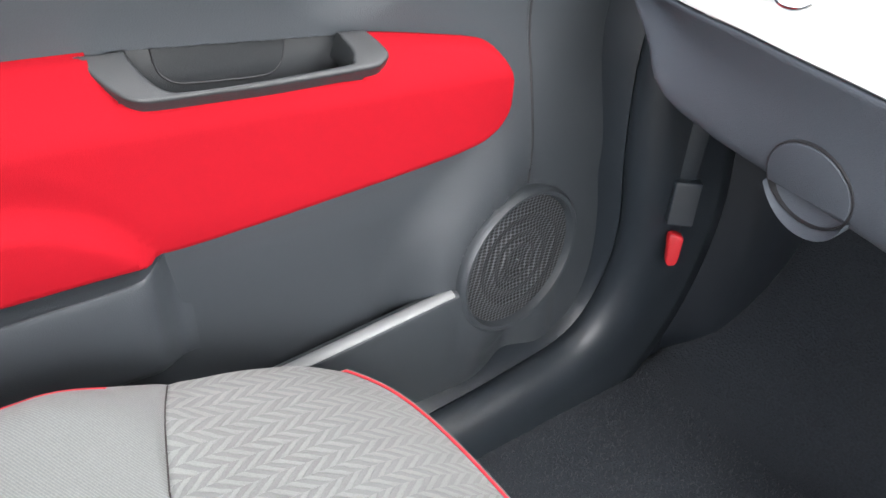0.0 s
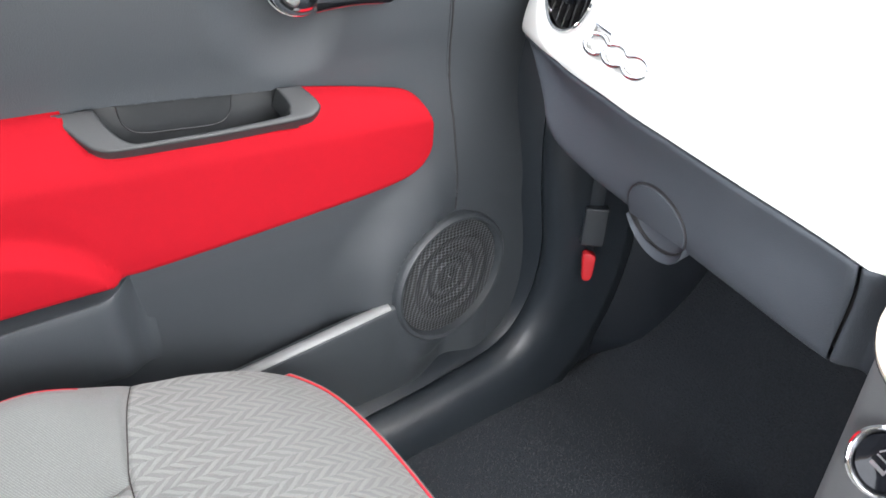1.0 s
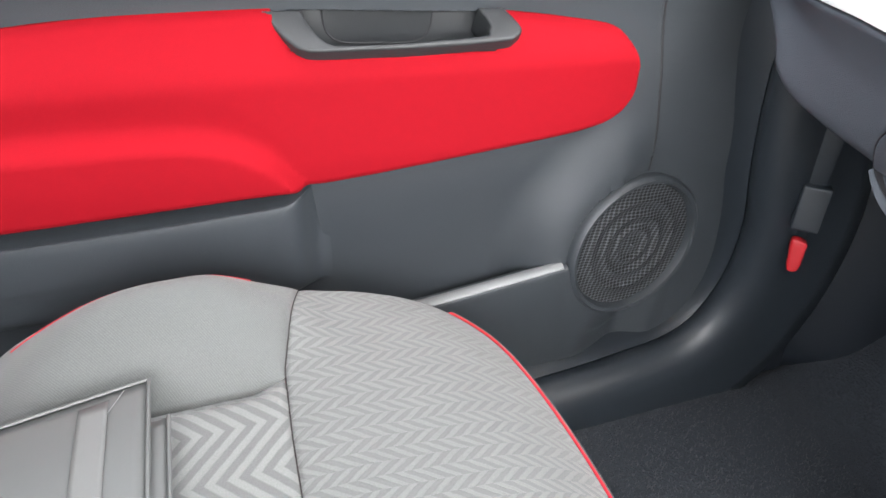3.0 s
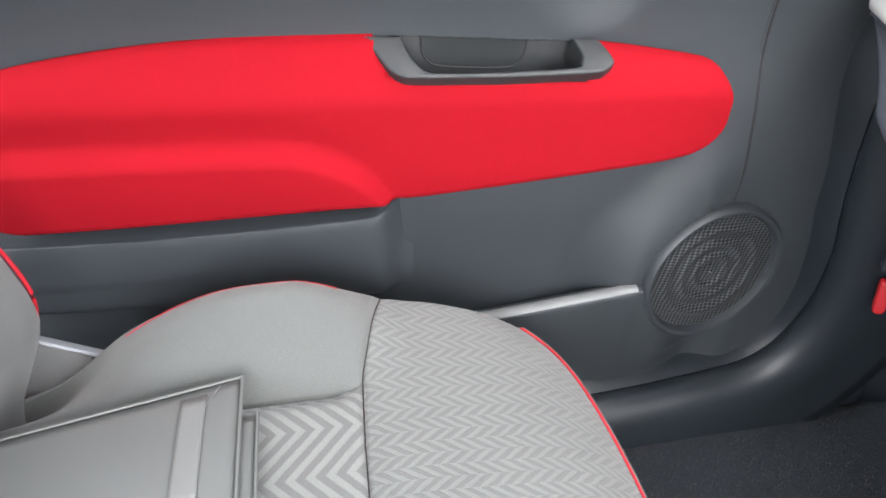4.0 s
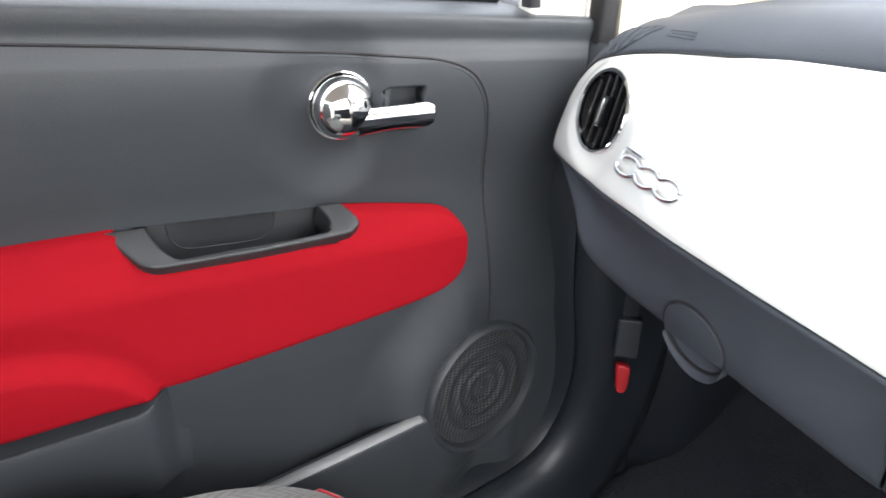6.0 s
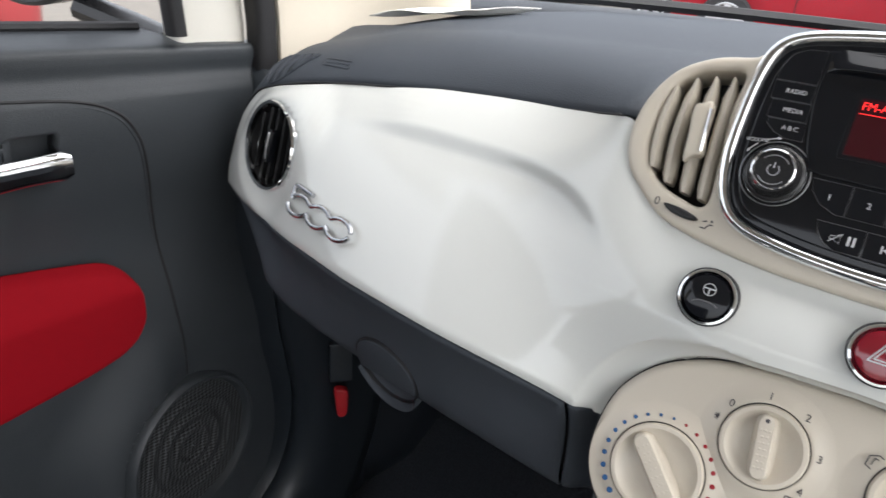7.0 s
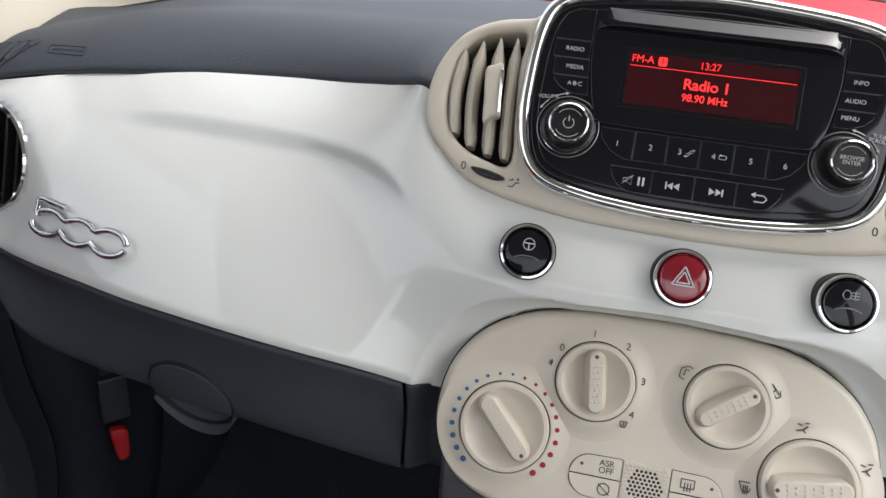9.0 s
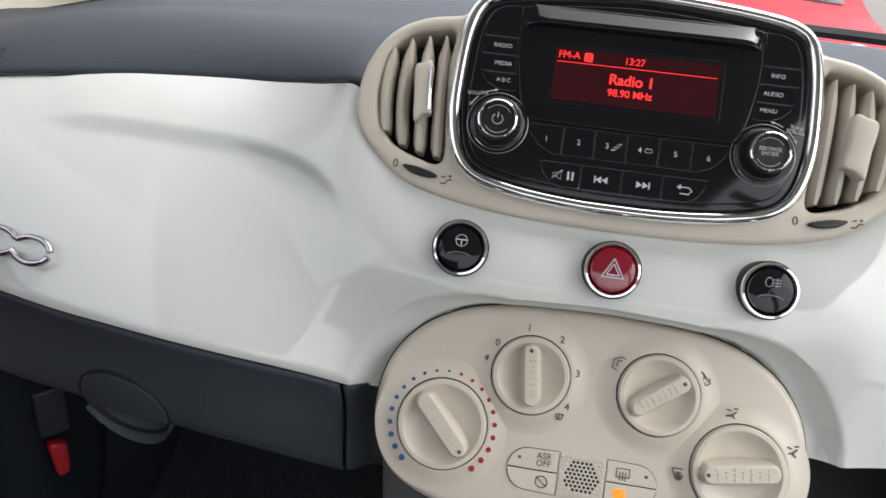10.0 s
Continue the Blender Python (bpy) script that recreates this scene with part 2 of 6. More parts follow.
def smooth_line(pts, n, closed=False):
    """n points evenly along a Catmull-Rom curve through pts."""
    P = [np.array(p, float) for p in pts]
    m = len(P)
    out = []
    spans = m if closed else m - 1
    for i in range(spans):
        p0, p1, p2, p3 = ((P[(i + k - 1) % m] if closed else P[min(max(i + k - 1, 0), m - 1)]) for k in range(4))
        for j in range(16):
            t = j / 16
            out.append(0.5 * (2 * p1 + (p2 - p0) * t + (2 * p0 - 5 * p1 + 4 * p2 - p3) * t * t + (3 * p1 - p0 - 3 * p2 + p3) * t ** 3))
    out.append(P[0] if closed else P[-1])
    out = np.array(out)
    d = np.concatenate([[0], np.cumsum(np.linalg.norm(np.diff(out, axis=0), axis=1))])
    s = np.linspace(0, d[-1], n + 1)[:-1] if closed else np.linspace(0, d[-1], n)
    return [tuple(np.interp(v, d, out[:, k]) for k in range(out.shape[1])) for v in s]


def tube(path, r, closed=False, seg=8, squash=1.0, up=(0, 0, 1)):
    """A round bar along a path; squash flattens it along up."""
    P = [Vector(p) for p in path]
    n = len(P)
    loops = []
    for i, p in enumerate(P):
        a = P[(i - 1) % n] if closed or i else P[0]
        b = P[(i + 1) % n] if closed or i < n - 1 else P[-1]
        t = (b - a).normalized()
        side = t.cross(Vector(up))
        side = side.normalized() if side.length > 1e-6 else t.orthogonal().normalized()
        high = side.cross(t).normalized()
        loops.append([p + side * (r * math.cos(k * math.tau / seg)) + high * (r * squash * math.sin(k * math.tau / seg)) for k in range(seg)])
    if closed:
        loops.append(loops[0])
        bm = rings(loops)
        bmesh.ops.remove_doubles(bm, verts=bm.verts, dist=1e-7)
        return bm
    return rings(loops, True, True)


def plane_at(origin, out, up=(0, 0, 1)):
    """Local frame: x to the right, y up in the plane, z out of it."""
    z = Vector(out).normalized()
    x = Vector(up).cross(z).normalized()
    y = z.cross(x)
    m = Matrix((x, y, z)).transposed().to_4x4()
    m.translation = origin
    return m


def inset(pts, d):
    """A closed counter-clockwise outline moved inwards by d."""
    n = len(pts)
    out = []
    for i in range(n):
        a, b = np.array(pts[i - 1]), np.array(pts[(i + 1) % n])
        t = (b - a) / max(np.linalg.norm(b - a), 1e-9)
        out.append((pts[i][0] - t[1] * d, pts[i][1] + t[0] * d))
    return out


def ccw(pts):
    area = sum(a[0] * b[1] - b[0] * a[1] for a, b in zip(pts, pts[1:] + pts[:1]))
    return pts if area > 0 else pts[::-1]


def plate(outline, m, top=0.0, depth=0.004, bevel=0.001, holes=(), steps=3, hole_depth=None):
    """A plate with rounded rim (and rounded, deep holes) in the frame m; its face lies at z = top."""
    bm = bmesh.new()
    outline = ccw(list(outline))
    edges = []

    def skin(loops, turn):
        vs = [[bm.verts.new(m @ Vector((x, y, z))) for x, y in lp] for lp, z in loops]
        n = len(vs[0])
        for a, b in zip(vs, vs[1:]):
            for i in range(n):
                q = (a[i], a[(i + 1) % n], b[(i + 1) % n], b[i])
                bm.faces.new(q if turn else q[::-1])
        last = vs[-1]
        for i in range(n):
            edges.append(bm.edges.get((last[i], last[(i + 1) % n])))

    arc = [(bevel * (1 - math.cos(a)), -bevel * (1 - math.sin(a))) for a in (k * math.pi / 2 / steps for k in range(steps + 1))]
    skin([(outline, top - depth)] + [(inset(outline, d), top + z) for d, z in arc], True)
    for h in holes:
        h = ccw(list(h))
        skin([(h, top - (hole_depth or depth))] + [(inset(h, -d), top + z) for d, z in arc], False)
    res = bmesh.ops.triangle_fill(bm, use_beauty=True, use_dissolve=False, edges=edges)
    out = m.to_3x3() @ Vector((0, 0, 1))
    for f in res["geom"]:
        if isinstance(f, bmesh.types.BMFace):
            f.normal_update()
            if f.normal.dot(out) < 0:
                f.normal_flip()
    bm.normal_update()
    return bm


def lathe(profile, m, seg=48, squash=1.0):
    """Turned shape: profile of (radius, height) about the frame's z."""
    loops = [[m @ Vector((r * math.cos(k * math.tau / seg), squash * r * math.sin(k * math.tau / seg), z)) for k in range(seg)] for r, z in profile]
    bm = rings(loops)
    bmesh.ops.remove_doubles(bm, verts=bm.verts, dist=1e-7)
    return bm


def circle(x, y, r, n=40, ry=None):
    return [(x + r * math.cos(k * math.tau / n), y + (ry or r) * math.sin(k * math.tau / n)) for k in range(n)]


def rounded(x0, y0, x1, y1, r, n=6):
    """Rectangle with round corners."""
    pts = []
    for cx, cy, a in ((x1 - r, y0 + r, -90), (x1 - r, y1 - r, 0), (x0 + r, y1 - r, 90), (x0 + r, y0 + r, 180)):
        pts += [(cx + r * math.cos(radians(a + 90 * k / n)), cy + r * math.sin(radians(a + 90 * k / n))) for k in range(n + 1)]
    return pts


def bar(a, b, w, m, top, depth=0.0004):
    """A short printed or raised stroke from a to b in the frame m."""
    a, b = np.array(a, float), np.array(b, float)
    t = (b - a) / np.linalg.norm(b - a)
    nrm = np.array((-t[1], t[0])) * w / 2
    return plate([tuple(a + nrm), tuple(a - nrm), tuple(b - nrm), tuple(b + nrm)], m, top, depth, min(w, depth) * 0.2, steps=1)


def join(*parts_):
    bm = bmesh.new()
    for b in parts_:
        me = bpy.data.meshes.new("t")
        b.to_mesh(me)
        b.free()
        bm.from_mesh(me)
        bpy.data.meshes.remove(me)
    return bm


def lettering(text, size, m, mat, parent, x=0.0, y=0.0, top=0.0, turn=0.0, bold=0.0, stretch=1.0):
    """Raised letters in the built-in font, centred on (x, y) in the frame m."""
    cu = bpy.data.curves.new("lettering", "FONT")
    cu.body, cu.size, cu.align_x, cu.align_y, cu.extrude, cu.offset = text, size, "CENTER", "CENTER", 0.00012, bold
    cu.space_line = 0.85
    ob = new("t", cu)
    bpy.context.view_layer.update()
    me = bpy.data.meshes.new_from_object(ob.evaluated_get(bpy.context.evaluated_depsgraph_get()))
    bpy.data.objects.remove(ob)
    bm = bmesh.new()
    bm.from_mesh(me)
    bpy.data.meshes.remove(me)
    bm.transform(m @ Matrix.Translation((x, y, top)) @ pose(0, 0, 0, 0, 0, turn) @ Matrix.Diagonal((stretch, 1, 1, 1)))
    return part("lettering", bm, mat, parent)


def lerp_table(rows, x):
    xs = [r[0] for r in rows]
    return [float(np.interp(x, xs, [r[k] for r in rows])) for k in range(1, len(rows[0]))]


def step(a, b, x):
    t = min(max((x - a) / (b - a), 0.0), 1.0)
    return t * t * (3 - 2 * t)


def box_part(name, lo, hi, mat, parent=None, label="", bevel=0.004):
    bm = bmesh.new()
    bmesh.ops.create_cube(bm, size=1)
    for v in bm.verts:
        v.co = Vector([lo[k] + (v.co[k] + 0.5) * (hi[k] - lo[k]) for k in range(3)])
    if bevel:
        bmesh.ops.bevel(bm, geom=bm.edges, offset=bevel, segments=2, affect="EDGES")
    return part(name, bm, mat, parent, label)


# ---- dashboard ----
LEAN_R, LEAN_H = radians(25), radians(28)
RADIO = plane_at((0, 0.056, 0.70), (0, -math.cos(LEAN_R), math.sin(LEAN_R)))
CLIMATE = plane_at((0, -0.012, 0.535), (0, -math.cos(LEAN_H), math.sin(LEAN_H)))


def on_radio(x, y, z=0.0):
    return tuple(RADIO @ Vector((x, y, z)))


def on_climate(x, y, z=0.0):
    return tuple(CLIMATE @ Vector((x, y, z)))


# lower edge, upper edge and swell of the white fascia, from the door to the centre
FASCIA = [
    ((-0.645, 0.054, 0.540), (-0.6455, 0.056, 0.545), 0.000),
    ((-0.642, 0.0525, 0.540), (-0.643, 0.064, 0.585), 0.003),
    ((-0.632, 0.047, 0.5405), (-0.634, 0.071, 0.622), 0.006),
    ((-0.615, 0.038, 0.542), (-0.616, 0.075, 0.648), 0.008),
    ((-0.594, 0.028, 0.543), (-0.594, 0.0745, 0.660), 0.009),
    ((-0.543, 0.006, 0.546), (-0.543, 0.076, 0.673), 0.009),
    ((-0.493, -0.014, 0.548), (-0.491, 0.086, 0.680), 0.009),
    ((-0.442, -0.029, 0.549), (-0.448, 0.098, 0.683), 0.009),
    ((-0.391, -0.040, 0.547), (-0.405, 0.111, 0.685), 0.009),
    ((-0.340, -0.046, 0.544), (-0.362, 0.119, 0.687), 0.009),
    ((-0.290, -0.047, 0.538), (-0.318, 0.120, 0.690), 0.009),
    ((-0.239, -0.040, 0.528), (-0.275, 0.112, 0.694), 0.010),
    ((-0.205, -0.032, 0.519), (-0.235, 0.092, 0.702), 0.012),
    ((-0.178, -0.026, 0.511), (-0.203, 0.0700, 0.7095), 0.013),
    ((-0.158, -0.023, 0.506), on_radio(-0.1925, 0.004, -0.009), 0.015),
    ((-0.140, -0.020, 0.505), on_radio(-0.186, -0.020, -0.009), 0.017),
    ((-0.118, -0.012, 0.525), on_radio(-0.174, -0.031, -0.009), 0.020),
    ((-0.088, 0.000, 0.555), on_radio(-0.147, -0.051, -0.009), 0.022),
    ((-0.060, 0.006, 0.568), on_radio(-0.094, -0.062, -0.009), 0.023),
    ((-0.030, 0.008, 0.572), on_radio(-0.035, -0.066, -0.009), 0.023),
    ((0.0, 0.008, 0.573), on_radio(0.0, -0.066, -0.009), 0.023),
]
mirrored = [((-b[0], b[1], b[2]), (-t[0], t[1], t[2]), w) for b, t, w in FASCIA[-2:8:-1]]
ALL = FASCIA + mirrored
COLS = 220
knots = np.linspace(0, 1, len(ALL))


def along(rows, u):
    """Smooth run through the stations."""
    k = u * (len(rows) - 1)
    i = min(int(k), len(rows) - 2)
    t = k - i
    P = [np.array(rows[min(max(i + d, 0), len(rows) - 1)], float) for d in (-1, 0, 1, 2)]
    return 0.5 * (2 * P[1] + (P[2] - P[0]) * t + (2 * P[0] - 5 * P[1] + 4 * P[2] - P[3]) * t * t + (3 * P[1] - P[0] - 3 * P[2] + P[3]) * t ** 3)


CREASE = smooth_line([(-0.47, 0.6545), (-0.42, 0.6535), (-0.36, 0.6522), (-0.31, 0.6510), (-0.275, 0.6510), (-0.253, 0.6500), (-0.237, 0.6485), (-0.222, 0.6450), (-0.2105, 0.6400), (-0.2005, 0.6335), (-0.1915, 0.6240), (-0.184, 0.6120)], 480)
CREASE = np.array(CREASE)


def crease(x, z):
    """Height of the styling crease that runs along the fascia and turns down beside the vent."""
    d = np.hypot(CREASE[:, 0] - x, CREASE[:, 1] - z)
    k = int(d.argmin())
    t = CREASE[min(k + 1, 479)] - CREASE[max(k - 1, 0)]
    side = t[0] * (z - CREASE[k, 1]) - t[1] * (x - CREASE[k, 0])
    q = math.copysign(d[k], side)
    k = k / 8
    grow = step(0, 15, k) * (1 - step(46, 60, k))
    half = 0.0042 + 0.0010 * step(42, 58, k)
    ramp = min(max((q + half) / (2 * half), 0.0), 1.0)
    return 0.0082 * grow * (0.6 * ramp + 0.4 * step(0, 1, ramp)) * (1 - step(0.008, 0.075, q))


def fascia(u, s):
    b, t = along([r[0] for r in ALL], u), along([r[1] for r in ALL], u)
    w = float(np.interp(u, knots, [r[2] for r in ALL]))
    c = t - b
    n = np.array((0, -c[2], c[1])) / max(math.hypot(c[1], c[2]), 1e-6)
    if s < 0:
        k = -s
        roll = (1 - k) * 0
        p = b + np.array((0, 0.007 * math.sin(k * 1.57), -0.004 * math.sin(k * 1.57) + 0.004 * step(0.5, 1, k)))
        return Vector(p + roll)
    rise = math.sin(math.pi * s ** 0.75) ** 0.8 if 0 < s < 1 else 0.0
    mid = step(0.010, 0.024, w)
    rise = rise * mid + math.sin(math.pi * s) * (1 - mid) if 0 < s < 1 else 0.0
    return Vector(b + c * s + n * w * rise)


ROWS = [-1, -0.75, -0.5, -0.25] + [0.5 - 0.5 * math.cos(math.pi * j / 120) for j in range(121)]
COLUMNS = [i / COLS for i in range(COLS + 1)]


# the skin is a fair surface through its edges and a few points between them
PINS = []
for k in range(61):
    u = k / 60 * 14.0 / (len(ALL) - 1)
    e0, e1 = along([r[0] for r in ALL], u), along([r[1] for r in ALL], u)
    PINS += [e0, e1]
    c = e1 - e0
    n = np.array((0, -c[2], c[1])) / max(math.hypot(c[1], c[2]), 1e-6)
    if k % 6 == 3 and k < 52:
        PINS += [e0 + c * f + n * 0.009 * math.sin(math.pi * f) for f in (0.35, 0.7)]
for x, y in [(-0.1965, 0.002), (-0.190, -0.022), (-0.178, -0.034), (-0.165, -0.045), (-0.150, -0.055), (-0.125, -0.062), (-0.096, -0.066), (-0.066, -0.0685), (-0.035, -0.070), (0.0, -0.070)]:
    PINS += [np.array(on_radio(x, y, -0.006)), np.array(on_radio(-x, y, -0.006))]
for x, y, z in [(0.0, 0.0055, 0.618), (0.0525, 0.0055, 0.618), (0.105, 0.0065, 0.618), (0.0, -0.0015, 0.603), (0.0525, -0.0015, 0.603), (0.105, -0.0005, 0.603), (0.0, -0.0085, 0.588), (0.0525, -0.0085, 0.588), (0.105, -0.0065, 0.585), (0.135, -0.0055, 0.575), (0.157, -0.012, 0.545), (0.166, -0.020, 0.520), (0.150, 0.007, 0.620), (0.18, 0.006, 0.605)]:
    PINS += [np.array((-x, y, z)), np.array((x, y, z))]
PINS += [np.array((-p[0], p[1], p[2])) for p in PINS if -0.40 < p[0] < -0.2]
PINS = np.array(list({(round(float(p[0]), 4), round(float(p[2]), 4)): p for p in PINS}.values()))


def bend(d):
    return np.where(d > 1e-9, d * d * np.log(np.maximum(d, 1e-9)), 0.0)


N = len(PINS)
XZ = PINS[:, [0, 2]]
LHS = np.zeros((N + 3, N + 3))
LHS[:N, :N] = bend(np.linalg.norm(XZ[:, None] - XZ[None], axis=2)) + 1.2e-3 * np.eye(N)
LHS[:N, N:] = np.concatenate([np.ones((N, 1)), XZ], axis=1)
LHS[N:, :N] = LHS[:N, N:].T
COEF = np.linalg.solve(LHS, np.concatenate([PINS[:, 1], np.zeros(3)]))
GRID = np.array([[fascia(u, s) for s in ROWS] for u in COLUMNS])
flat = GRID.reshape(-1, 3)
faired = bend(np.linalg.norm(flat[:, None, [0, 2]] - XZ[None], axis=2)) @ COEF[:N] + COEF[N] + flat[:, [0, 2]] @ COEF[N + 1:]
faired = faired.reshape(GRID.shape[:2])
# outline of the centre surround
HALF = [(-0.100, 0.078), (-0.129, 0.0735), (-0.155, 0.0685), (-0.178, 0.055), (-0.1925, 0.0305), (-0.1965, 0.004), (-0.1915, -0.0165), (-0.179, -0.032), (-0.151, -0.0525), (-0.096, -0.0645), (-0.035, -0.0685)]
outer = smooth_line(HALF + [(-x, y) for x, y in HALF[::-1]], 200, closed=True)
BEZEL = np.array([on_radio(x, y)[::2] for x, y in outer])
SPIN = float(np.sum(BEZEL[:, 0] * np.roll(BEZEL[:, 1], -1) - np.roll(BEZEL[:, 0], -1) * BEZEL[:, 1]))
VENT_P, VENT_N = Vector((-0.5595, 0.0390, 0.6115)), Vector((-0.2486, -0.941, 0.230)).normalized()
VENT = plane_at(VENT_P, VENT_N)
VENT_I = VENT.inverted()


def vent_y(x, z):
    return VENT_P.y - (VENT_N.x * (x - VENT_P.x) + VENT_N.z * (z - VENT_P.z)) / VENT_N.y


RIM = np.array(smooth_line([(x, z) for x, _, z in [on_climate(*q) for q in [(-0.1505, -0.035), (-0.1475, -0.012), (-0.1275, 0.0215), (-0.089, 0.0435), (-0.060, 0.049), (-0.030, 0.051), (0.0, 0.052), (0.030, 0.051), (0.060, 0.049), (0.089, 0.0435), (0.1275, 0.0215), (0.1475, -0.012), (0.1505, -0.035)]]], 160))
for i in range(len(COLUMNS)):
    low = GRID[i, 4].copy()
    for j in range(4, len(ROWS)):
        x, y, z = GRID[i, j]
        y = faired[i, j]
        q = np.hypot(RIM[:, 0] - x, RIM[:, 1] - z)
        k = min(max(int(q.argmin()), 1), len(RIM) - 2)
        e = RIM[k + 1] - RIM[k - 1]
        d = float(q.min()) * (1 if e[0] * (z - RIM[k, 1]) - e[1] * (x - RIM[k, 0]) > 0 else -1)
        if abs(x) < 0.20:
            # cove that turns in to the climate panel
            wide = 0.013 + 0.010 * step(0.06, 0.135, abs(x))
            f = 1 - min(max(d / wide, 0), 1)
            y = max(y + 0.013 * (1 - (1 - f) ** 1.9), y + (-0.012 + (z - 0.535) * math.tan(LEAN_H) + 0.005 - y) * f * f)
            if d < 0:
                y = max(y, -0.012 + (z - 0.535) * math.tan(LEAN_H) + 0.007)
        # bevel in front of the centre surround
        if abs(x) < 0.23 and z > 0.60:
            q = np.hypot(BEZEL[:, 0] - x, BEZEL[:, 1] - z)
            k = int(q.argmin())
            e = BEZEL[(k + 1) % len(BEZEL)] - BEZEL[k - 1]
            turn = 1 if SPIN > 0 else -1
            d = float(q.min()) * (-turn if e[0] * (z - BEZEL[k, 1]) - e[1] * (x - BEZEL[k, 0]) > 0 else turn)
            gap = y - (0.056 + (z - 0.70) * math.tan(LEAN_R) + 0.0085 - 0.9 * max(d - 0.0015, 0))
            y += 0.5 * (math.hypot(gap, 0.005) - gap)
        # lower edge rolls under, round seat of the side vent
        y += 0.003 * (1 - min((z - low[2]) / 0.009, 1)) ** 2 if x < -0.16 else 0
        vy = vent_y(x, z)
        r = (VENT_I @ Vector((x, vy, z))).length
        w = step(0.063 + 0.022 * step(-0.2, 0.6, (x - VENT_P.x) / max(r, 0.001)), 0.047, r)
        GRID[i, j, 1] = y + (vy - y) * w
    GRID[i, :4, 1] += GRID[i, 4, 1] - low[1]


def fascia_at(i, j):
    p = Vector(GRID[i, j])
    if 4 < j < len(ROWS) - 1 and -0.5 < p.x < -0.15:
        c = GRID[i, -1] - GRID[i, 4]
        n = Vector((0, -c[2], c[1])).normalized()
        p += n * crease(p.x, p.z)
    return p


def on_fascia(x, z):
    """Point and outward normal of the fascia nearest to (x, z)."""
    d = (GRID[:150, 8:-4, 0] - x) ** 2 + (GRID[:150, 8:-4, 2] - z) ** 2
    i, j = np.unravel_index(int(d.argmin()), d.shape)
    i, j = min(max(int(i), 2), len(COLUMNS) - 3), int(j) + 8
    n = Vector(GRID[i + 2, j] - GRID[i - 2, j]).cross(Vector(GRID[i, j + 2] - GRID[i, j - 2])).normalized()
    return Vector(GRID[i, j]), (n if n.y < 0 else -n)


dashboard = thing("dashboard", (0, 0.2, 0.40), "dashboard with glossy white fascia and dark grey padded top", "dashboard")
bm = sheet(fascia_at, 0, 0, us=list(range(len(COLUMNS))), vs=list(range(len(ROWS))))
gone = [f for f in bm.faces if (VENT_I @ f.calc_center_median()).to_2d().length < 0.0460]
bmesh.ops.delete(bm, geom=gone, context="FACES")
for e in bm.edges:
    if e.is_boundary:
        for v in e.verts:
            q = VENT_I @ v.co
            r = q.to_2d().length
            if r < 0.053:
                v.co = VENT @ Vector((q.x * 0.0462 / r, q.y * 0.0462 / r, 0.0))
part("fascia", bm, WHITE, dashboard, "glossy white fascia", solid=0.003)


# dark padded top: edge along the fascia, crest, and the line where it meets the windscreen
def pad(u, v):
    e = along([r[1] for r in ALL], u)
    x = e[0]
    left = 1 - step(-0.66, -0.58, x)
    ax = abs(x)
    if u < 4.2 / (len(ALL) - 1):
        f = step(0, 4.2 / (len(ALL) - 1), u)
        c = e + np.array((-0.022 * (1 - f) * step(0, 0.4, f), 0.025 + 0.065 * f, 0.035 * f))
        d = np.array((-0.67 - 0.02 * math.sin(3.14 * f), 0.13 + 0.22 * f, min(c[2] + 0.008, 0.702)))
    else:
        cy, cz, dy = lerp_table([(0.0, 0.25, 0.742, 0.56), (0.2, 0.25, 0.740, 0.55), (0.4, 0.228, 0.732, 0.50), (0.5, 0.205, 0.720, 0.44), (0.6, 0.165, 0.694, 0.36), (0.7, 0.16, 0.685, 0.32)], ax)
        if ax < 0.225:
            f = step(0.185, 0.225, ax)
            e = e * f + np.array((x, 0.085, 0.69 + 0.020 * step(0.17, 0.21, ax))) * (1 - f)
        c, d = np.array((x * 1.02, cy, cz)), np.array((x * 1.04, dy, cz + 0.004))
    if v < 0.5:
        t = v / 0.5
        k = np.array((c[0] * 0.5 + e[0] * 0.5, e[1] + (c[1] - e[1]) * 0.16, c[2] + (c[2] - e[2]) * 0.04))
        p = e * (1 - t) ** 2 + k * 2 * t * (1 - t) + c * t * t
        p = p + np.array((0, 0.0015, 0.0012))
    else:
        t = (v - 0.5) / 0.5
        p = c + (d - c) * t + np.array((0, 0.0015, 0.0012 + 0.006 * math.sin(math.pi * t)))
    return Vector(p)


part("pad_seam", tube([Vector(along([r[1] for r in ALL], u)) + Vector((0, -0.0004, 0.0012)) for u in ((2.2 + 10.6 * k / 80) / (len(ALL) - 1) for k in range(81))], 0.0011, seg=6), SEAL, dashboard, "dark seam above the fascia")
part("upper_pad", sheet(pad, 110, 26), PAD_GREY, dashboard, "dark grey grained padded top", solid=0.004)

# glove compartment front under the fascia, rolled under at its foot
FOOT = [(-0.645, 0.534), (-0.61, 0.520), (-0.58, 0.503), (-0.56, 0.490), (-0.545, 0.475), (-0.52, 0.456), (-0.50, 0.448), (-0.454, 0.438), (-0.406, 0.432), (-0.336, 0.421), (-0.27, 0.411), (-0.20, 0.400), (-0.10, 0.392), (0.40, 0.388)]
EDGE = [s[0] for s in FASCIA[:14]]


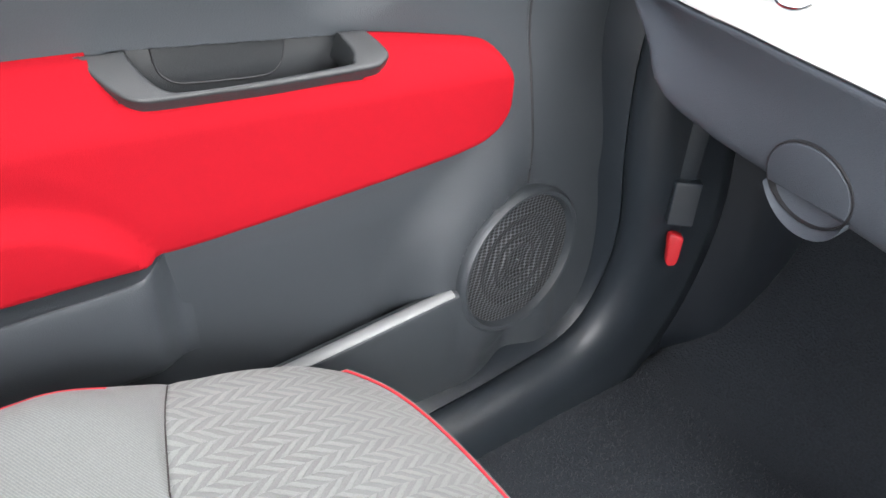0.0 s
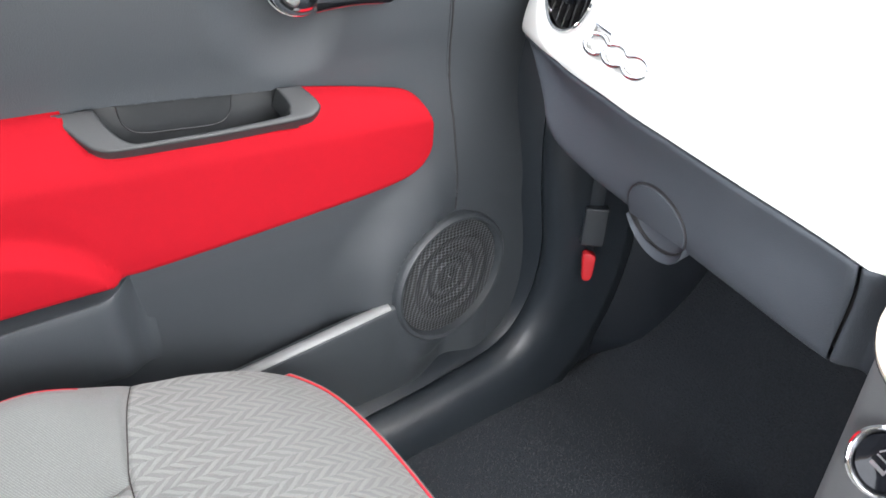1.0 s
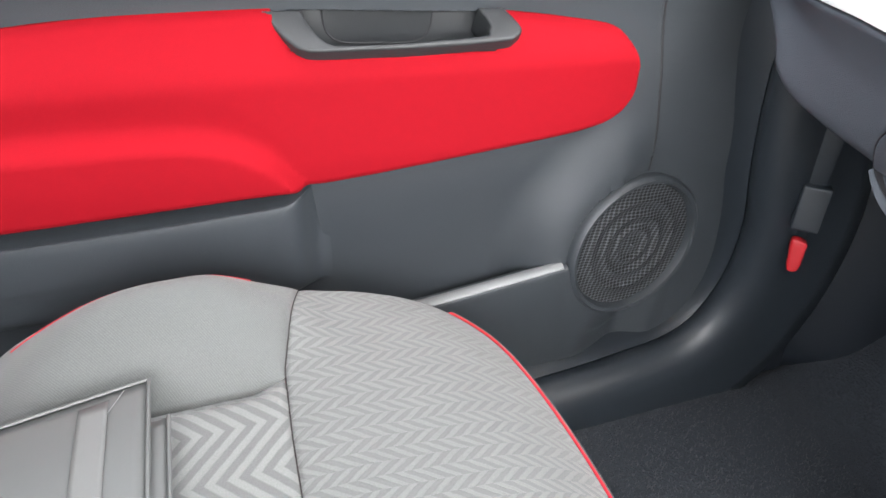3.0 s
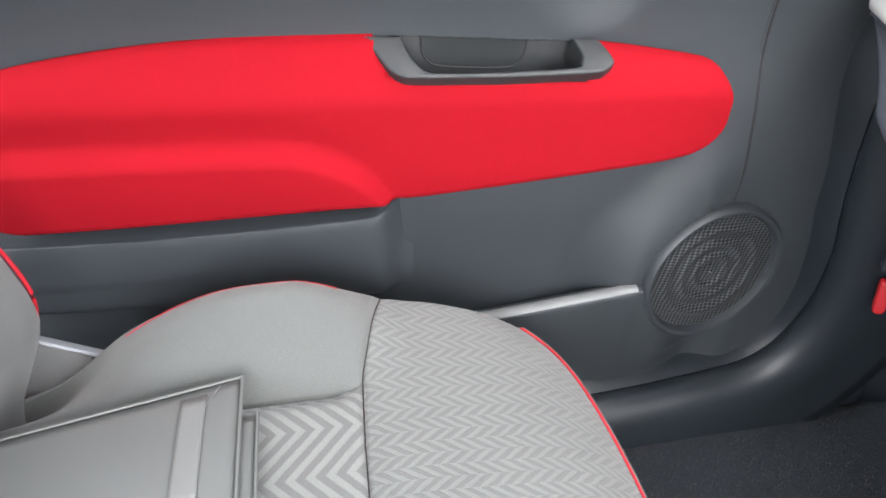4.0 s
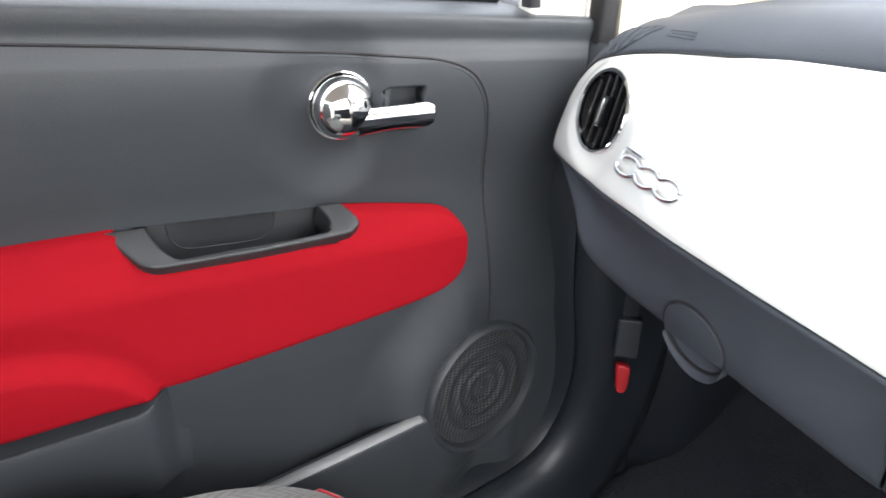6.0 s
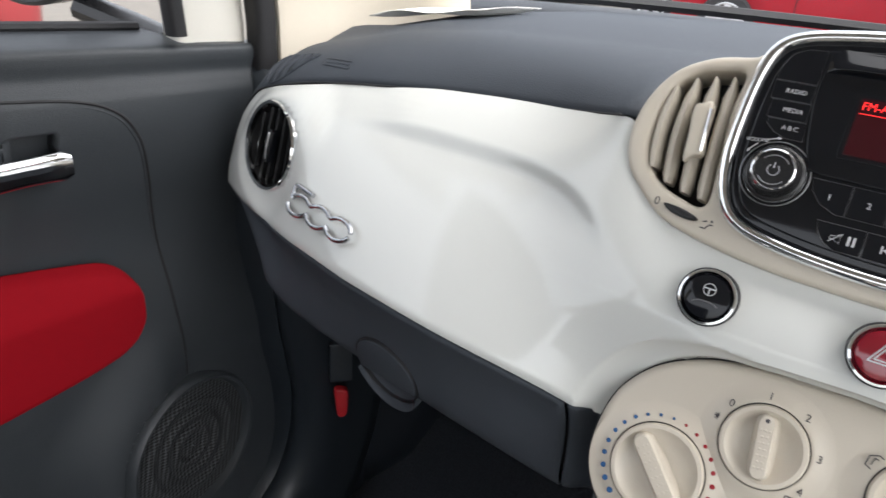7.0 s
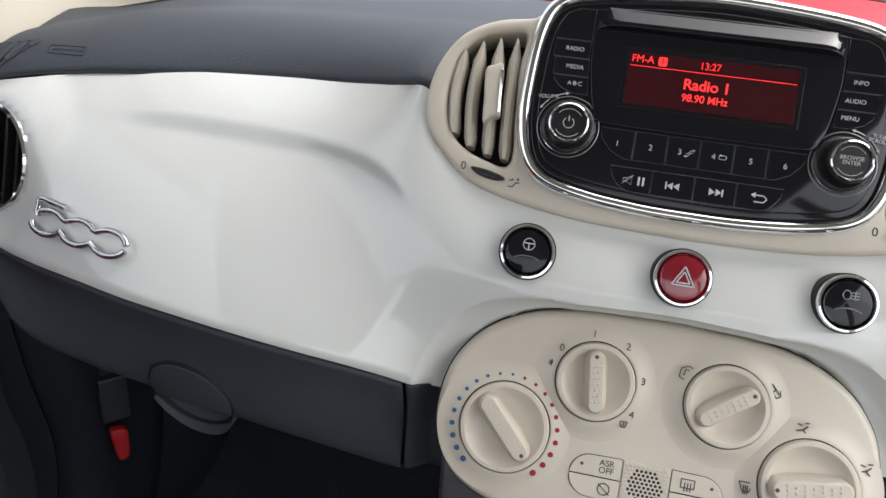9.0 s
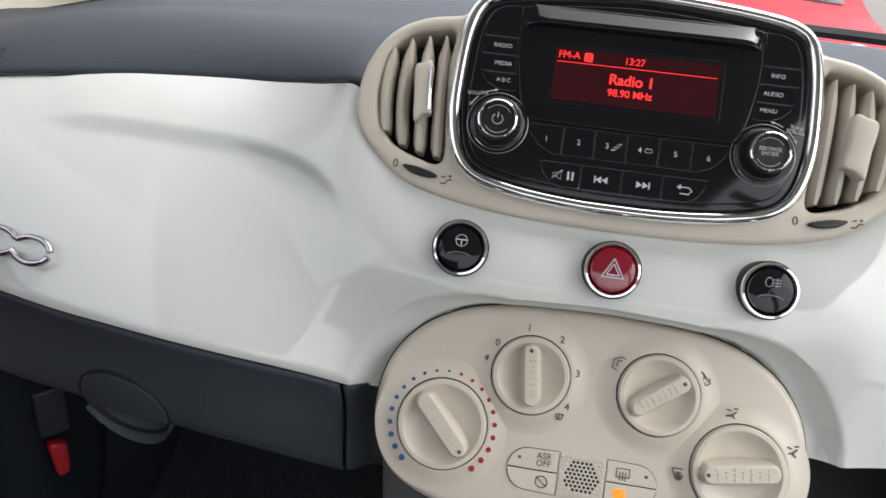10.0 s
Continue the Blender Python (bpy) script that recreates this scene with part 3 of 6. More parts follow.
def glove(x, v):
    by, bz = lerp_table(sorted(EDGE), x)
    f = lerp_table(FOOT, x)[0]
    top = np.array((by + 0.0065, bz - 0.0025))
    h, drop = bz - f, 0.004 + 0.022 * step(-0.46, -0.30, x)
    pts = [top, top + np.array((0.016, -0.32 * h)), np.array((by * 0.37 + 0.011, f + 0.17 * h)), np.array((0.0135, f + 0.05 * h)), np.array((0.025, f + 0.004)), np.array((0.038, f - 0.12 * drop)), np.array((0.066, f - 0.55 * drop)), np.array((0.100, f - drop)), np.array((0.112, f - drop + 0.006)), np.array((0.585, f - drop + 0.13))]
    pts = [np.array((max(q[0], by + 0.0065 + 0.004 * k * step(-0.02, 0.04, by)), q[1])) for k, q in enumerate(pts)]
    y, z = along(pts, v)
    return Vector((x, y, z))


box = part("glovebox", sheet(lambda u, v: glove(-0.645 + 0.464 * u, v), 60, 40), PAD_GREY, dashboard, "dark grey glove compartment front", solid=0.003)
part("divider", sheet(lambda u, v: glove(-0.1785 + 0.050 * u, v) + Vector((0, 0.001 + 0.016 * step(0.0, 0.4, u), -0.002 * step(0.0, 0.4, u))), 20, 40), PAD_GREY, dashboard, solid=0.003)
part("gap", sheet(lambda u, v: glove(-0.184 + 0.008 * u, v) + Vector((0, 0.009, 0.004)), 2, 40), SEAL, dashboard, "dark gap beside the glovebox")


p, n = Vector((-0.360, -0.0085, 0.449)), Vector((-0.10, -0.94, -0.32)).normalized()
LATCH = plane_at(p + n * 0.0005, n)
part("latch_gap", lathe([(0.0392, -0.006), (0.0392, 0.0008), (0.0380, 0.0010), (0.0380, -0.006)], LATCH), SEAL, box, "dark gap ring")
flap = [q for q in circle(0, 0, 0.0376, 72) if q[1] > -0.0130]
part("latch", plate(flap, LATCH, 0.0018, 0.008, 0.0012), PAD_GREY, box, "round glovebox latch flap")
LIP = [(0.0392 * math.cos(a), 0.0500 * math.sin(a)) for a in (radians(196 + 148 * k / 39) for k in range(40))]


def scoop(u, v):
    k = min(int(u * 39), 38)
    x, y = np.array(LIP[k]) + (np.array(LIP[k + 1]) - np.array(LIP[k])) * (u * 39 - k)
    if v > 0.8:
        f = (v - 0.8) / 0.2
        return LATCH @ Vector((x * (1 + 0.03 * math.sin(1.57 * f)), y * (1 + 0.03 * math.sin(1.57 * f)), 0.0050 - 0.040 * f * f))
    f = v / 0.8
    return LATCH @ Vector((x * (0.96 + 0.04 * f), -0.010 + (y + 0.010) * f, -0.011 * (1 - f ** 2.2) + 0.0005 + 0.0045 * f))


part("latch_scoop", sheet(scoop, 39, 24), PAD_GREY, box, "hollow finger scoop", smooth=60)

# demister grille and moulded airbag mark on the padded top
PAD_PTS = [pad(0.07 + 0.17 * i / 110, 0.45 * j / 60) for i in range(111) for j in range(61)]


def on_pad(at, out):
    """Frame on the padded top near a point, and a map from its plane to the surface, h metres above it."""
    m = plane_at(min(PAD_PTS, key=lambda p: (p - Vector(at)).length), out)
    inv = m.inverted()
    near = np.array([q for q in (inv @ p for p in PAD_PTS) if q.length < 0.06])

    def put(x, y, h):
        d = np.hypot(near[:, 0] - x, near[:, 1] - y)
        w = 1 / (d[d.argsort()[:4]] + 1e-5)
        return m @ Vector((x, y, float((near[d.argsort()[:4], 2] * w).sum() / w.sum()) + h))

    return put


put = on_pad((-0.578, 0.091, 0.690), (-0.10, -0.74, 0.66))
rim_ = smooth_line([(-0.0255, 0.0055), (0.0010, 0.0130), (0.0265, 0.0190), (0.0225, 0.0110), (0.0110, -0.0080), (-0.0040, -0.0235), (-0.0180, -0.0285), (-0.0265, -0.0215), (-0.0280, -0.0080)], 48, closed=True)
demister = part("demister", rings([[put(x * f, y * f, h) for x, y in rim_] for f, h in ((1.0, -0.0006), (0.93, 0.0004), (0.60, 0.0004), (0.25, 0.0004))], False, True), DARK, dashboard, "dark demister grille")
part("grille_edge", tube([put(x, y, 0.0006) for x, y in rim_], 0.0013, closed=True, seg=6), PAD_GREY, demister, "moulded edge")
for k in range(5):
    x0 = -0.0205 + 0.0092 * k
    inside = [(x, y) for x, y in ((x0 + 0.16 * t * 0.05, -0.030 + 0.05 * t) for t in (j / 24 for j in range(25))) if sum((a[1] > y) != (c[1] > y) and x < (c[0] - a[0]) * (y - a[1]) / (c[1] - a[1]) + a[0] for a, c in zip(rim_, rim_[1:] + rim_[:1])) % 2]
    if len(inside) > 2:
        part("slat", tube([put(x, y, 0.0010) for x, y in inside], 0.0026, seg=8, squash=0.7, up=(-0.1, -0.74, 0.66)), PAD_GREY, demister)
put = on_pad((-0.518, 0.0955, 0.697), (0.06, -0.74, 0.66))
frame_ = [(-0.0165, -0.0045), (0.0165, -0.0045), (0.0165, 0.0045), (-0.0165, 0.0045)]
mark = part("moulded_mark", tube([put(a[0] + (c[0] - a[0]) * t, a[1] + (c[1] - a[1]) * t, 0.0003) for a, c in zip(frame_, frame_[1:] + frame_[:1]) for t in (0, 0.25, 0.5, 0.75)], 0.0003, closed=True, seg=5), DARK, dashboard, "thin moulded frame with a word in relief")
for k in range(6):
    part("relief_bar", tube([put(-0.0125 + 0.0048 * k, -0.0012, 0.0003), put(-0.0107 + 0.0048 * k, 0.0000, 0.0003), put(-0.0095 + 0.0048 * k, 0.0014, 0.0003)], 0.0005, seg=5), PAD_GREY, mark)

# ---- round side vent ----
side_vent = thing("air_vent", VENT_P, "round black side air vent with chrome ring in white fascia", "air vent")
part("ring", lathe([(0.0462, -0.004), (0.0468, 0.0004), (0.0455, 0.0022), (0.0430, 0.0010), (0.0425, -0.004)], VENT), CHROME, side_vent, "chrome ring")
part("bowl", lathe([(0.0432, 0.0), (0.042, -0.012), (0.035, -0.028), (0.0, -0.032)], VENT), BLACK, side_vent)
for k in range(5):
    x = -0.028 + 0.014 * k
    h = math.sqrt(0.041 ** 2 - x * x)
    part("slat", plate(rounded(x - 0.0016, -h, x + 0.0016, h, 0.0012, 3), VENT, -0.004, 0.014, 0.0008, steps=2), KNOB, side_vent)
part("thumb_tab", plate(rounded(-0.0045, -0.017, 0.0045, 0.017, 0.003, 4), VENT, 0.002, 0.008, 0.0015), PIANO, side_vent)
part("tab_trim", plate(rounded(-0.0015, -0.014, 0.0015, 0.014, 0.0012, 4), VENT, 0.0032, 0.002, 0.0006), CHROME, side_vent, "chrome strip")

# ---- chrome badge: linked open rings ----
p, n = on_fascia(-0.450, 0.581)
a, _ = on_fascia(-0.497, 0.590)
b, _ = on_fascia(-0.403, 0.573)
xdir = (b - a).normalized()
ydir = n.cross(xdir).normalized()
xdir = (xdir * math.cos(radians(11)) + ydir * math.sin(radians(11))).normalized()
ydir = n.cross(xdir).normalized()
BADGE = Matrix((xdir, ydir, xdir.cross(ydir))).transposed().to_4x4()
BADGE.translation = p + n * 0.0015 + xdir * 0.0055
badge = thing("chrome_badge", p, "chrome badge of three linked rings on white fascia", "badge")


def badge_bar(pts, name="ring"):
    q = smooth_line(pts, 28)
    bars = []
    for x, y in q:
        bars.append(BADGE @ Vector((x, y, 0.0028)))
    part(name, tube(bars, 0.0025, seg=10, squash=1.0, up=BADGE.to_3x3() @ Vector((0, 0, 1))), BADGE_CHROME, badge)


def arc(cx, cy, rx, ry, a0, a1, n=9):
    return [(cx + rx * math.cos(radians(a0 + (a1 - a0) * k / (n - 1))), cy + ry * math.sin(radians(a0 + (a1 - a0) * k / (n - 1)))) for k in range(n)]


badge_bar([(-0.0465, -0.004)] + arc(-0.031, -0.0015, 0.0165, 0.0095, 195, 345) + arc(0.000, -0.0015, 0.0165, 0.0095, 215, 325) + arc(0.031, -0.0015, 0.0165, 0.0095, 205, 350))
badge_bar([(-0.0445, 0.0015)] + arc(-0.031, -0.0015, 0.0165, 0.0095, 145, 35) + arc(0.000, -0.0015, 0.0165, 0.0095, 145, 35) + arc(0.031, -0.0015, 0.0165, 0.0095, 145, 15))
badge_bar([(-0.0455, 0.0025), (-0.0465, 0.008), (-0.0475, 0.0145), (-0.036, 0.0145), (-0.020, 0.0135)], "bar")

# ---- beige centre surround with two vents ----
HOLE = [(-0.131, 0.0605), (-0.147, 0.0605), (-0.163, 0.0555), (-0.1755, 0.041), (-0.1805, 0.018), (-0.179, -0.005), (-0.168, -0.0235), (-0.147, -0.0335), (-0.1285, -0.034), (-0.130, 0.0), (-0.1325, 0.035)]
hole_l = smooth_line(HOLE, 90, closed=True)
hole_r = [(-x, y) for x, y in hole_l]
surround = thing("centre_surround", on_radio(0, 0, -0.01), "beige plastic surround carrying two slatted centre air vents", "trim panel")
part("panel", plate(outer, RADIO, -0.003, 0.030, 0.004, holes=(hole_l, hole_r), hole_depth=0.04), BEIGE, surround)
for sgn in (-1, 1):
    cav = [(sgn * abs(x), y) for x, y in inset(ccw(list(hole_l)), -0.004)]
    part("cavity", plate(cav, RADIO, -0.040, 0.003, 0.0005), BLACK, surround, "dark vent cavity")
    for k in range(4):
        xt, xb = -0.1735 + 0.0122 * k, -0.1725 + 0.0132 * k
        yt, yb = (0.044, 0.0515, 0.055, 0.0565)[k], (-0.017, -0.0255, -0.0295, -0.0315)[k]
        loops = []
        for j in range(13):
            t = j / 12
            y = yb + (yt - yb) * t
            x = xb + (xt - xb) * t - 0.0035 * math.sin(math.pi * t) * (1 if k < 2 else 0.4)
            fat = 0.0050 * min(1.0, math.sin(math.pi * min(max(0.5 * t, 0.02), 0.5)) * 6 + 0.25) * min(1.0, math.sin(0.5 * math.pi * min(1 - t, 0.98) + 0.02) * 3.2 + 0.15)
            loops.append([RADIO @ Vector((sgn * x + fat * math.cos(a), y, -0.014 + 0.013 * math.sin(a))) for a in (q * math.tau / 10 for q in range(10))])
        part("slat", rings(loops, True, True), BEIGE_GREY, surround)
    tab = smooth_line([(-0.1555, 0.0295), (-0.150, 0.0335), (-0.1435, 0.0345), (-0.1425, 0.015), (-0.1405, -0.001), (-0.146, -0.004), (-0.1515, -0.0085), (-0.1535, 0.01)], 48, closed=True)
    part("thumb_tab", plate([(0.1545 - 1.35 * (x + 0.1475), y - 0.003) if sgn > 0 else (x, y) for x, y in tab], RADIO, 0.006, 0.013, 0.002), BEIGE, surround, "beige thumb tab")
    if sgn < 0:
        part("tab_trim", tube([RADIO @ Vector((-0.1435, 0.030, 0.0062)), RADIO @ Vector((-0.1425, 0.015, 0.0068)), RADIO @ Vector((-0.1415, 0.0, 0.0062))], 0.0011, seg=8), CHROME, surround, "chrome strip")
    wheel = smooth_line([(sgn * 0.1555, -0.0405), (sgn * 0.146, -0.0405), (sgn * 0.133, -0.0435), (sgn * 0.1295, -0.0465), (sgn * 0.137, -0.0478), (sgn * 0.149, -0.0455)], 40, closed=True)
    part("shut_off_wheel", plate(wheel, RADIO, 0.0012, 0.006, 0.0015), KNOB, surround, "black ribbed thumb wheel")
    lettering("0", 0.0085, RADIO, INK, surround, sgn * 0.1610 if sgn < 0 else 0.1215, -0.0402 if sgn < 0 else -0.0445, -0.0028)
    cx, cy = (-0.1225, -0.0472) if sgn < 0 else (0.163, -0.041)
    figure = [bar((cx - 0.0045, cy - 0.0030), (cx - 0.0010, cy - 0.0032), 0.0009, RADIO, -0.0026), bar((cx - 0.0012, cy - 0.0032), (cx + 0.0012, cy + 0.0002), 0.0009, RADIO, -0.0026), bar((cx + 0.0010, cy), (cx + 0.0036, cy + 0.0002), 0.0009, RADIO, -0.0026)]
    figure += [bar((cx + 0.0014, cy + 0.0024), (cx + 0.0030, cy + 0.0028), 0.0016, RADIO, -0.0026), bar((cx - 0.0040, cy + 0.0014), (cx - 0.0012, cy + 0.0018), 0.0008, RADIO, -0.0026), bar((cx - 0.0020, cy + 0.0026), (cx - 0.0010, cy + 0.0018), 0.0008, RADIO, -0.0026)]
    part("printed_mark", join(*figure), INK, surround)

# ---- radio ----
HALF = [(0.0, 0.1025), (-0.04, 0.1005), (-0.080, 0.0965), (-0.104, 0.0915), (-0.1175, 0.082), (-0.1245, 0.064), (-0.1275, 0.035), (-0.1275, 0.000), (-0.1205, -0.029), (-0.105, -0.0455), (-0.075, -0.0535), (-0.035, -0.0575)]
shape = smooth_line(HALF + [(0.0, -0.0582)] + [(-x, y) for x, y in HALF[:0:-1]], 200, closed=True)
shape = ccw(shape)
radio = thing("car_radio", on_radio(0, 0, -0.005), "glossy black car radio in chrome frame, red lit display", "car radio")
frame_line = [RADIO @ Vector((x, y, 0.001)) for x, y in inset(shape, 0.0042)]
part("frame", tube(frame_line, 0.0048, closed=True, seg=12, squash=1.25, up=RADIO.to_3x3() @ Vector((0, 0, 1))), CHROME, radio, "chrome frame")
part("casing", plate(inset(shape, 0.003), RADIO, -0.004, 0.03, 0.001), BLACK, radio)
part("rim", plate(inset(shape, 0.0075), RADIO, 0.0030, 0.009, 0.003), PIANO, radio, "glossy black rim")
face = part("faceplate", plate(inset(shape, 0.0135), RADIO, 0.0042, 0.006, 0.0012), PIANO, radio, "glossy black faceplate")
HOOD = smooth_line([(0.0, 0.0835), (-0.05, 0.0832), (-0.079, 0.082), (-0.0825, 0.078), (-0.0835, 0.05), (-0.079, 0.020), (-0.074, 0.006), (-0.070, 0.0025), (-0.04, 0.0015)] + [(0.0, 0.0012)] + [(0.04, 0.0015), (0.070, 0.0025), (0.074, 0.006), (0.079, 0.020), (0.0835, 0.05), (0.0825, 0.078), (0.079, 0.082), (0.05, 0.0832)], 120, closed=True)
part("display_lens", plate(HOOD, RADIO, 0.0056, 0.003, 0.0008), PIANO, face, "black display window")


def hood(u, v):
    x = -0.0825 + 0.165 * u
    end = abs(2 * u - 1)
    y, z = along([(0.0838, 0.0048), (0.0815, 0.0066), (0.0780, 0.0092), (0.0740, 0.0120), (0.0715, 0.0134), (0.0702, 0.0132), (0.0696, 0.0112), (0.0698, 0.0050)], v)
    return RADIO @ Vector((x, y - 0.0030 * end ** 12 * step(0.0, 0.6, v), 0.0048 + 0.64 * (z - 0.0048) * (1 - end ** 20)))


part("hood_lip", sheet(hood, 48, 20), PIANO, face, "glossy black hood over the display")
part("display_edge", plate(rounded(-0.0605, 0.0150, 0.0595, 0.0575, 0.0015), RADIO, 0.0060, 0.002, 0.0003), PIANO, face)
part("display", plate(rounded(-0.0572, 0.0178, 0.0560, 0.0548, 0.0008), RADIO, 0.0063, 0.002, 0.0002, steps=1), LCD, face, "dark red lit display")
T = 0.0066
lettering("FM-A", 0.0072, RADIO, GLOW, face, -0.0480, 0.0498, T, stretch=0.95)
part("station_mark", plate(rounded(-0.0375, 0.0464, -0.0315, 0.0528, 0.0015), RADIO, T, 0.0006, 0.0001, steps=1), GLOW, face)
lettering("1", 0.006, RADIO, LCD, face, -0.0345, 0.0496, T + 0.0003)
lettering("13:27", 0.0070, RADIO, GLOW, face, -0.0025, 0.0496, T, stretch=0.92)
part("underline", bar((-0.0560, 0.0450), (0.0545, 0.0450), 0.0004, RADIO, T), GLOW, face)
lettering("Radio 1", 0.0102, RADIO, GLOW, face, -0.0030, 0.0358, T, bold=0.0002)
lettering("98.90 MHz", 0.0072, RADIO, GLOW, face, -0.0032, 0.0266, T, bold=0.00008, stretch=0.97)


def key(pts, name, label=""):
    """A flush key with a fine light edge."""
    pts = ccw(list(pts))
    k = part(name, plate(pts, RADIO, 0.0050, 0.002, 0.0003), PIANO, face, label, smooth=12)
    part("edge", tube([RADIO @ Vector((x, y, 0.0047)) for x, y in pts], 0.0002, closed=True, seg=5), LINE, k)
    return k


for sgn, words in ((-1, ("RADIO", "MEDIA", "A·B·C")), (1, ("INFO", "AUDIO", "MENU"))):
    for i, w in enumerate(words):
        y1, y0 = 0.0577 - 0.0127 * i, 0.0457 - 0.0127 * i
        xi, xo = sgn * 0.0845 - sgn * 0.0008 * i, sgn * (0.1095 - 0.0016 * i)
        pts = [(xi, y0), (xo, y0), (xo, y1), (xi, y1)]
        if i == 2:
            pts = [(xi - sgn * 0.001, y0), (xi + sgn * 0.010, y0 + 0.0003), (xi + sgn * 0.018, y0 + 0.0035), (xo, y0 + 0.0085), (xo, y1), (xi, y1)]
        key(pts, "key")
        lettering(w, 0.0042, RADIO, PRINT, face, sgn * 0.0952 - sgn * 0.0018 * i, (y0 + y1) / 2 + (0.001 if i == 2 else 0), 0.0052)
    key([(sgn * 0.0845, 0.0585), (sgn * 0.1095, 0.0585), (sgn * 0.1085, 0.068), (sgn * 0.104, 0.0765), (sgn * 0.096, 0.0805), (sgn * 0.0845, 0.0812)], "key", "blank key")
xs = [-0.0690, -0.0445, -0.0222, 0.0, 0.0222, 0.0445, 0.0690]
for i in range(6):
    y0 = -0.0205
    pts = [(xs[i] + 0.0004, y0), (xs[i + 1] - 0.0004, y0), (xs[i + 1] - 0.0004, -0.0005), (xs[i] + 0.0004, -0.0005)]
    if i == 0:
        pts = [(-0.0685, -0.0005), (-0.067, -0.008), (-0.060, -0.016), (-0.050, y0), (xs[1] - 0.0004, y0), (xs[1] - 0.0004, -0.0005)]
    if i == 5:
        pts = [(0.0685, -0.0005), (0.067, -0.008), (0.060, -0.016), (0.050, y0), (xs[5] + 0.0004, y0), (xs[5] + 0.0004, -0.0005)]
    key(pts, "key")
    lettering(str(i + 1), 0.0056, RADIO, PRINT, face, (-0.0560, -0.0333, -0.0135, 0.0090, 0.0335, 0.0560)[i], -0.0105, 0.0052)
for dy in (-0.0009, 0.0009):
    path = [(-0.0095, -0.0118 + dy), (-0.0078, -0.0116 + dy), (-0.0062, -0.0094 + dy), (-0.0044, -0.0092 + dy)]
    part("printed_mark", tube([RADIO @ Vector((x, y, 0.0051)) for x, y in path], 0.00022, seg=5), PRINT, face)
for x, y in ((-0.0044, -0.0083), (-0.0095, -0.0127)):
    part("printed_mark", bar((x - 0.0009, y), (x + 0.0009, y), 0.0008, RADIO, 0.0053), PRINT, face)
part("printed_mark", tube([RADIO @ Vector((x, y, 0.0051)) for x, y in rounded(0.0126, -0.0116, 0.0176, -0.0090, 0.0012)], 0.00024, closed=True, seg=5), PRINT, face)
part("printed_mark", bar((0.0132, -0.0084), (0.0148, -0.0094), 0.0007, RADIO, 0.0053), PRINT, face)
xs = [-0.0580, -0.0290, -0.0005, 0.0275, 0.0575]
for i in range(4):
    y0, y1 = -0.0425, -0.0260
    pts = [(xs[i] + 0.0004, y0), (xs[i + 1] - 0.0004, y0), (xs[i + 1] - 0.0004, y1), (xs[i] + 0.0004, y1)]
    if i == 0:
        pts = [(-0.0580, y1), (-0.056, -0.033), (-0.051, -0.039), (-0.044, y0), (xs[1] - 0.0004, y0), (xs[1] - 0.0004, y1)]
    if i == 3:
        pts = [(0.0580, y1), (0.055, -0.034), (0.050, -0.040), (0.044, y0), (xs[3] + 0.0004, y0), (xs[3] + 0.0004, y1)]
    key(pts, "key")


def tri(a, b, c, m=RADIO, top=0.0054):
    return plate([a, b, c], m, top, 0.0006, 0.0001, steps=1)


y = -0.0345
part("printed_mark", join(tube([RADIO @ Vector((q[0], y + q[1], 0.0053)) for q in ((-0.0482, -0.0011), (-0.0482, 0.0011), (-0.0462, 0.0011), (-0.0425, 0.0032), (-0.0425, -0.0032), (-0.0462, -0.0011))], 0.00026, closed=True, seg=5), bar((-0.0487, y - 0.0030), (-0.0415, y + 0.0036), 0.0005, RADIO, 0.0056), bar((-0.0375, y - 0.003), (-0.0375, y + 0.003), 0.0015, RADIO, 0.0054), bar((-0.0345, y - 0.003), (-0.0345, y + 0.003), 0.0015, RADIO, 0.0054)), PRINT, face)
part("printed_mark", join(bar((-0.0190, y - 0.0025), (-0.0190, y + 0.0025), 0.001, RADIO, 0.0054), tri((-0.0185, y), (-0.0145, y - 0.0025), (-0.0145, y + 0.0025)), tri((-0.0142, y), (-0.0102, y - 0.0025), (-0.0102, y + 0.0025))), PRINT, face)
part("printed_mark", join(bar((0.0185, y - 0.0025), (0.0185, y + 0.0025), 0.001, RADIO, 0.0054), tri((0.0180, y), (0.0140, y + 0.0025), (0.0140, y - 0.0025)), tri((0.0137, y), (0.0097, y + 0.0025), (0.0097, y - 0.0025))), PRINT, face)
part("printed_mark", join(tri((0.0370, y + 0.0022), (0.0400, y + 0.0042), (0.0400, y + 0.0002)), tube([RADIO @ Vector((q[0], q[1], 0.0053)) for q in [(0.039, y + 0.0022), (0.0455, y + 0.0022), (0.0475, y), (0.0455, y - 0.0024), (0.0395, y - 0.0024)]], 0.0005, seg=5)), PRINT, face)

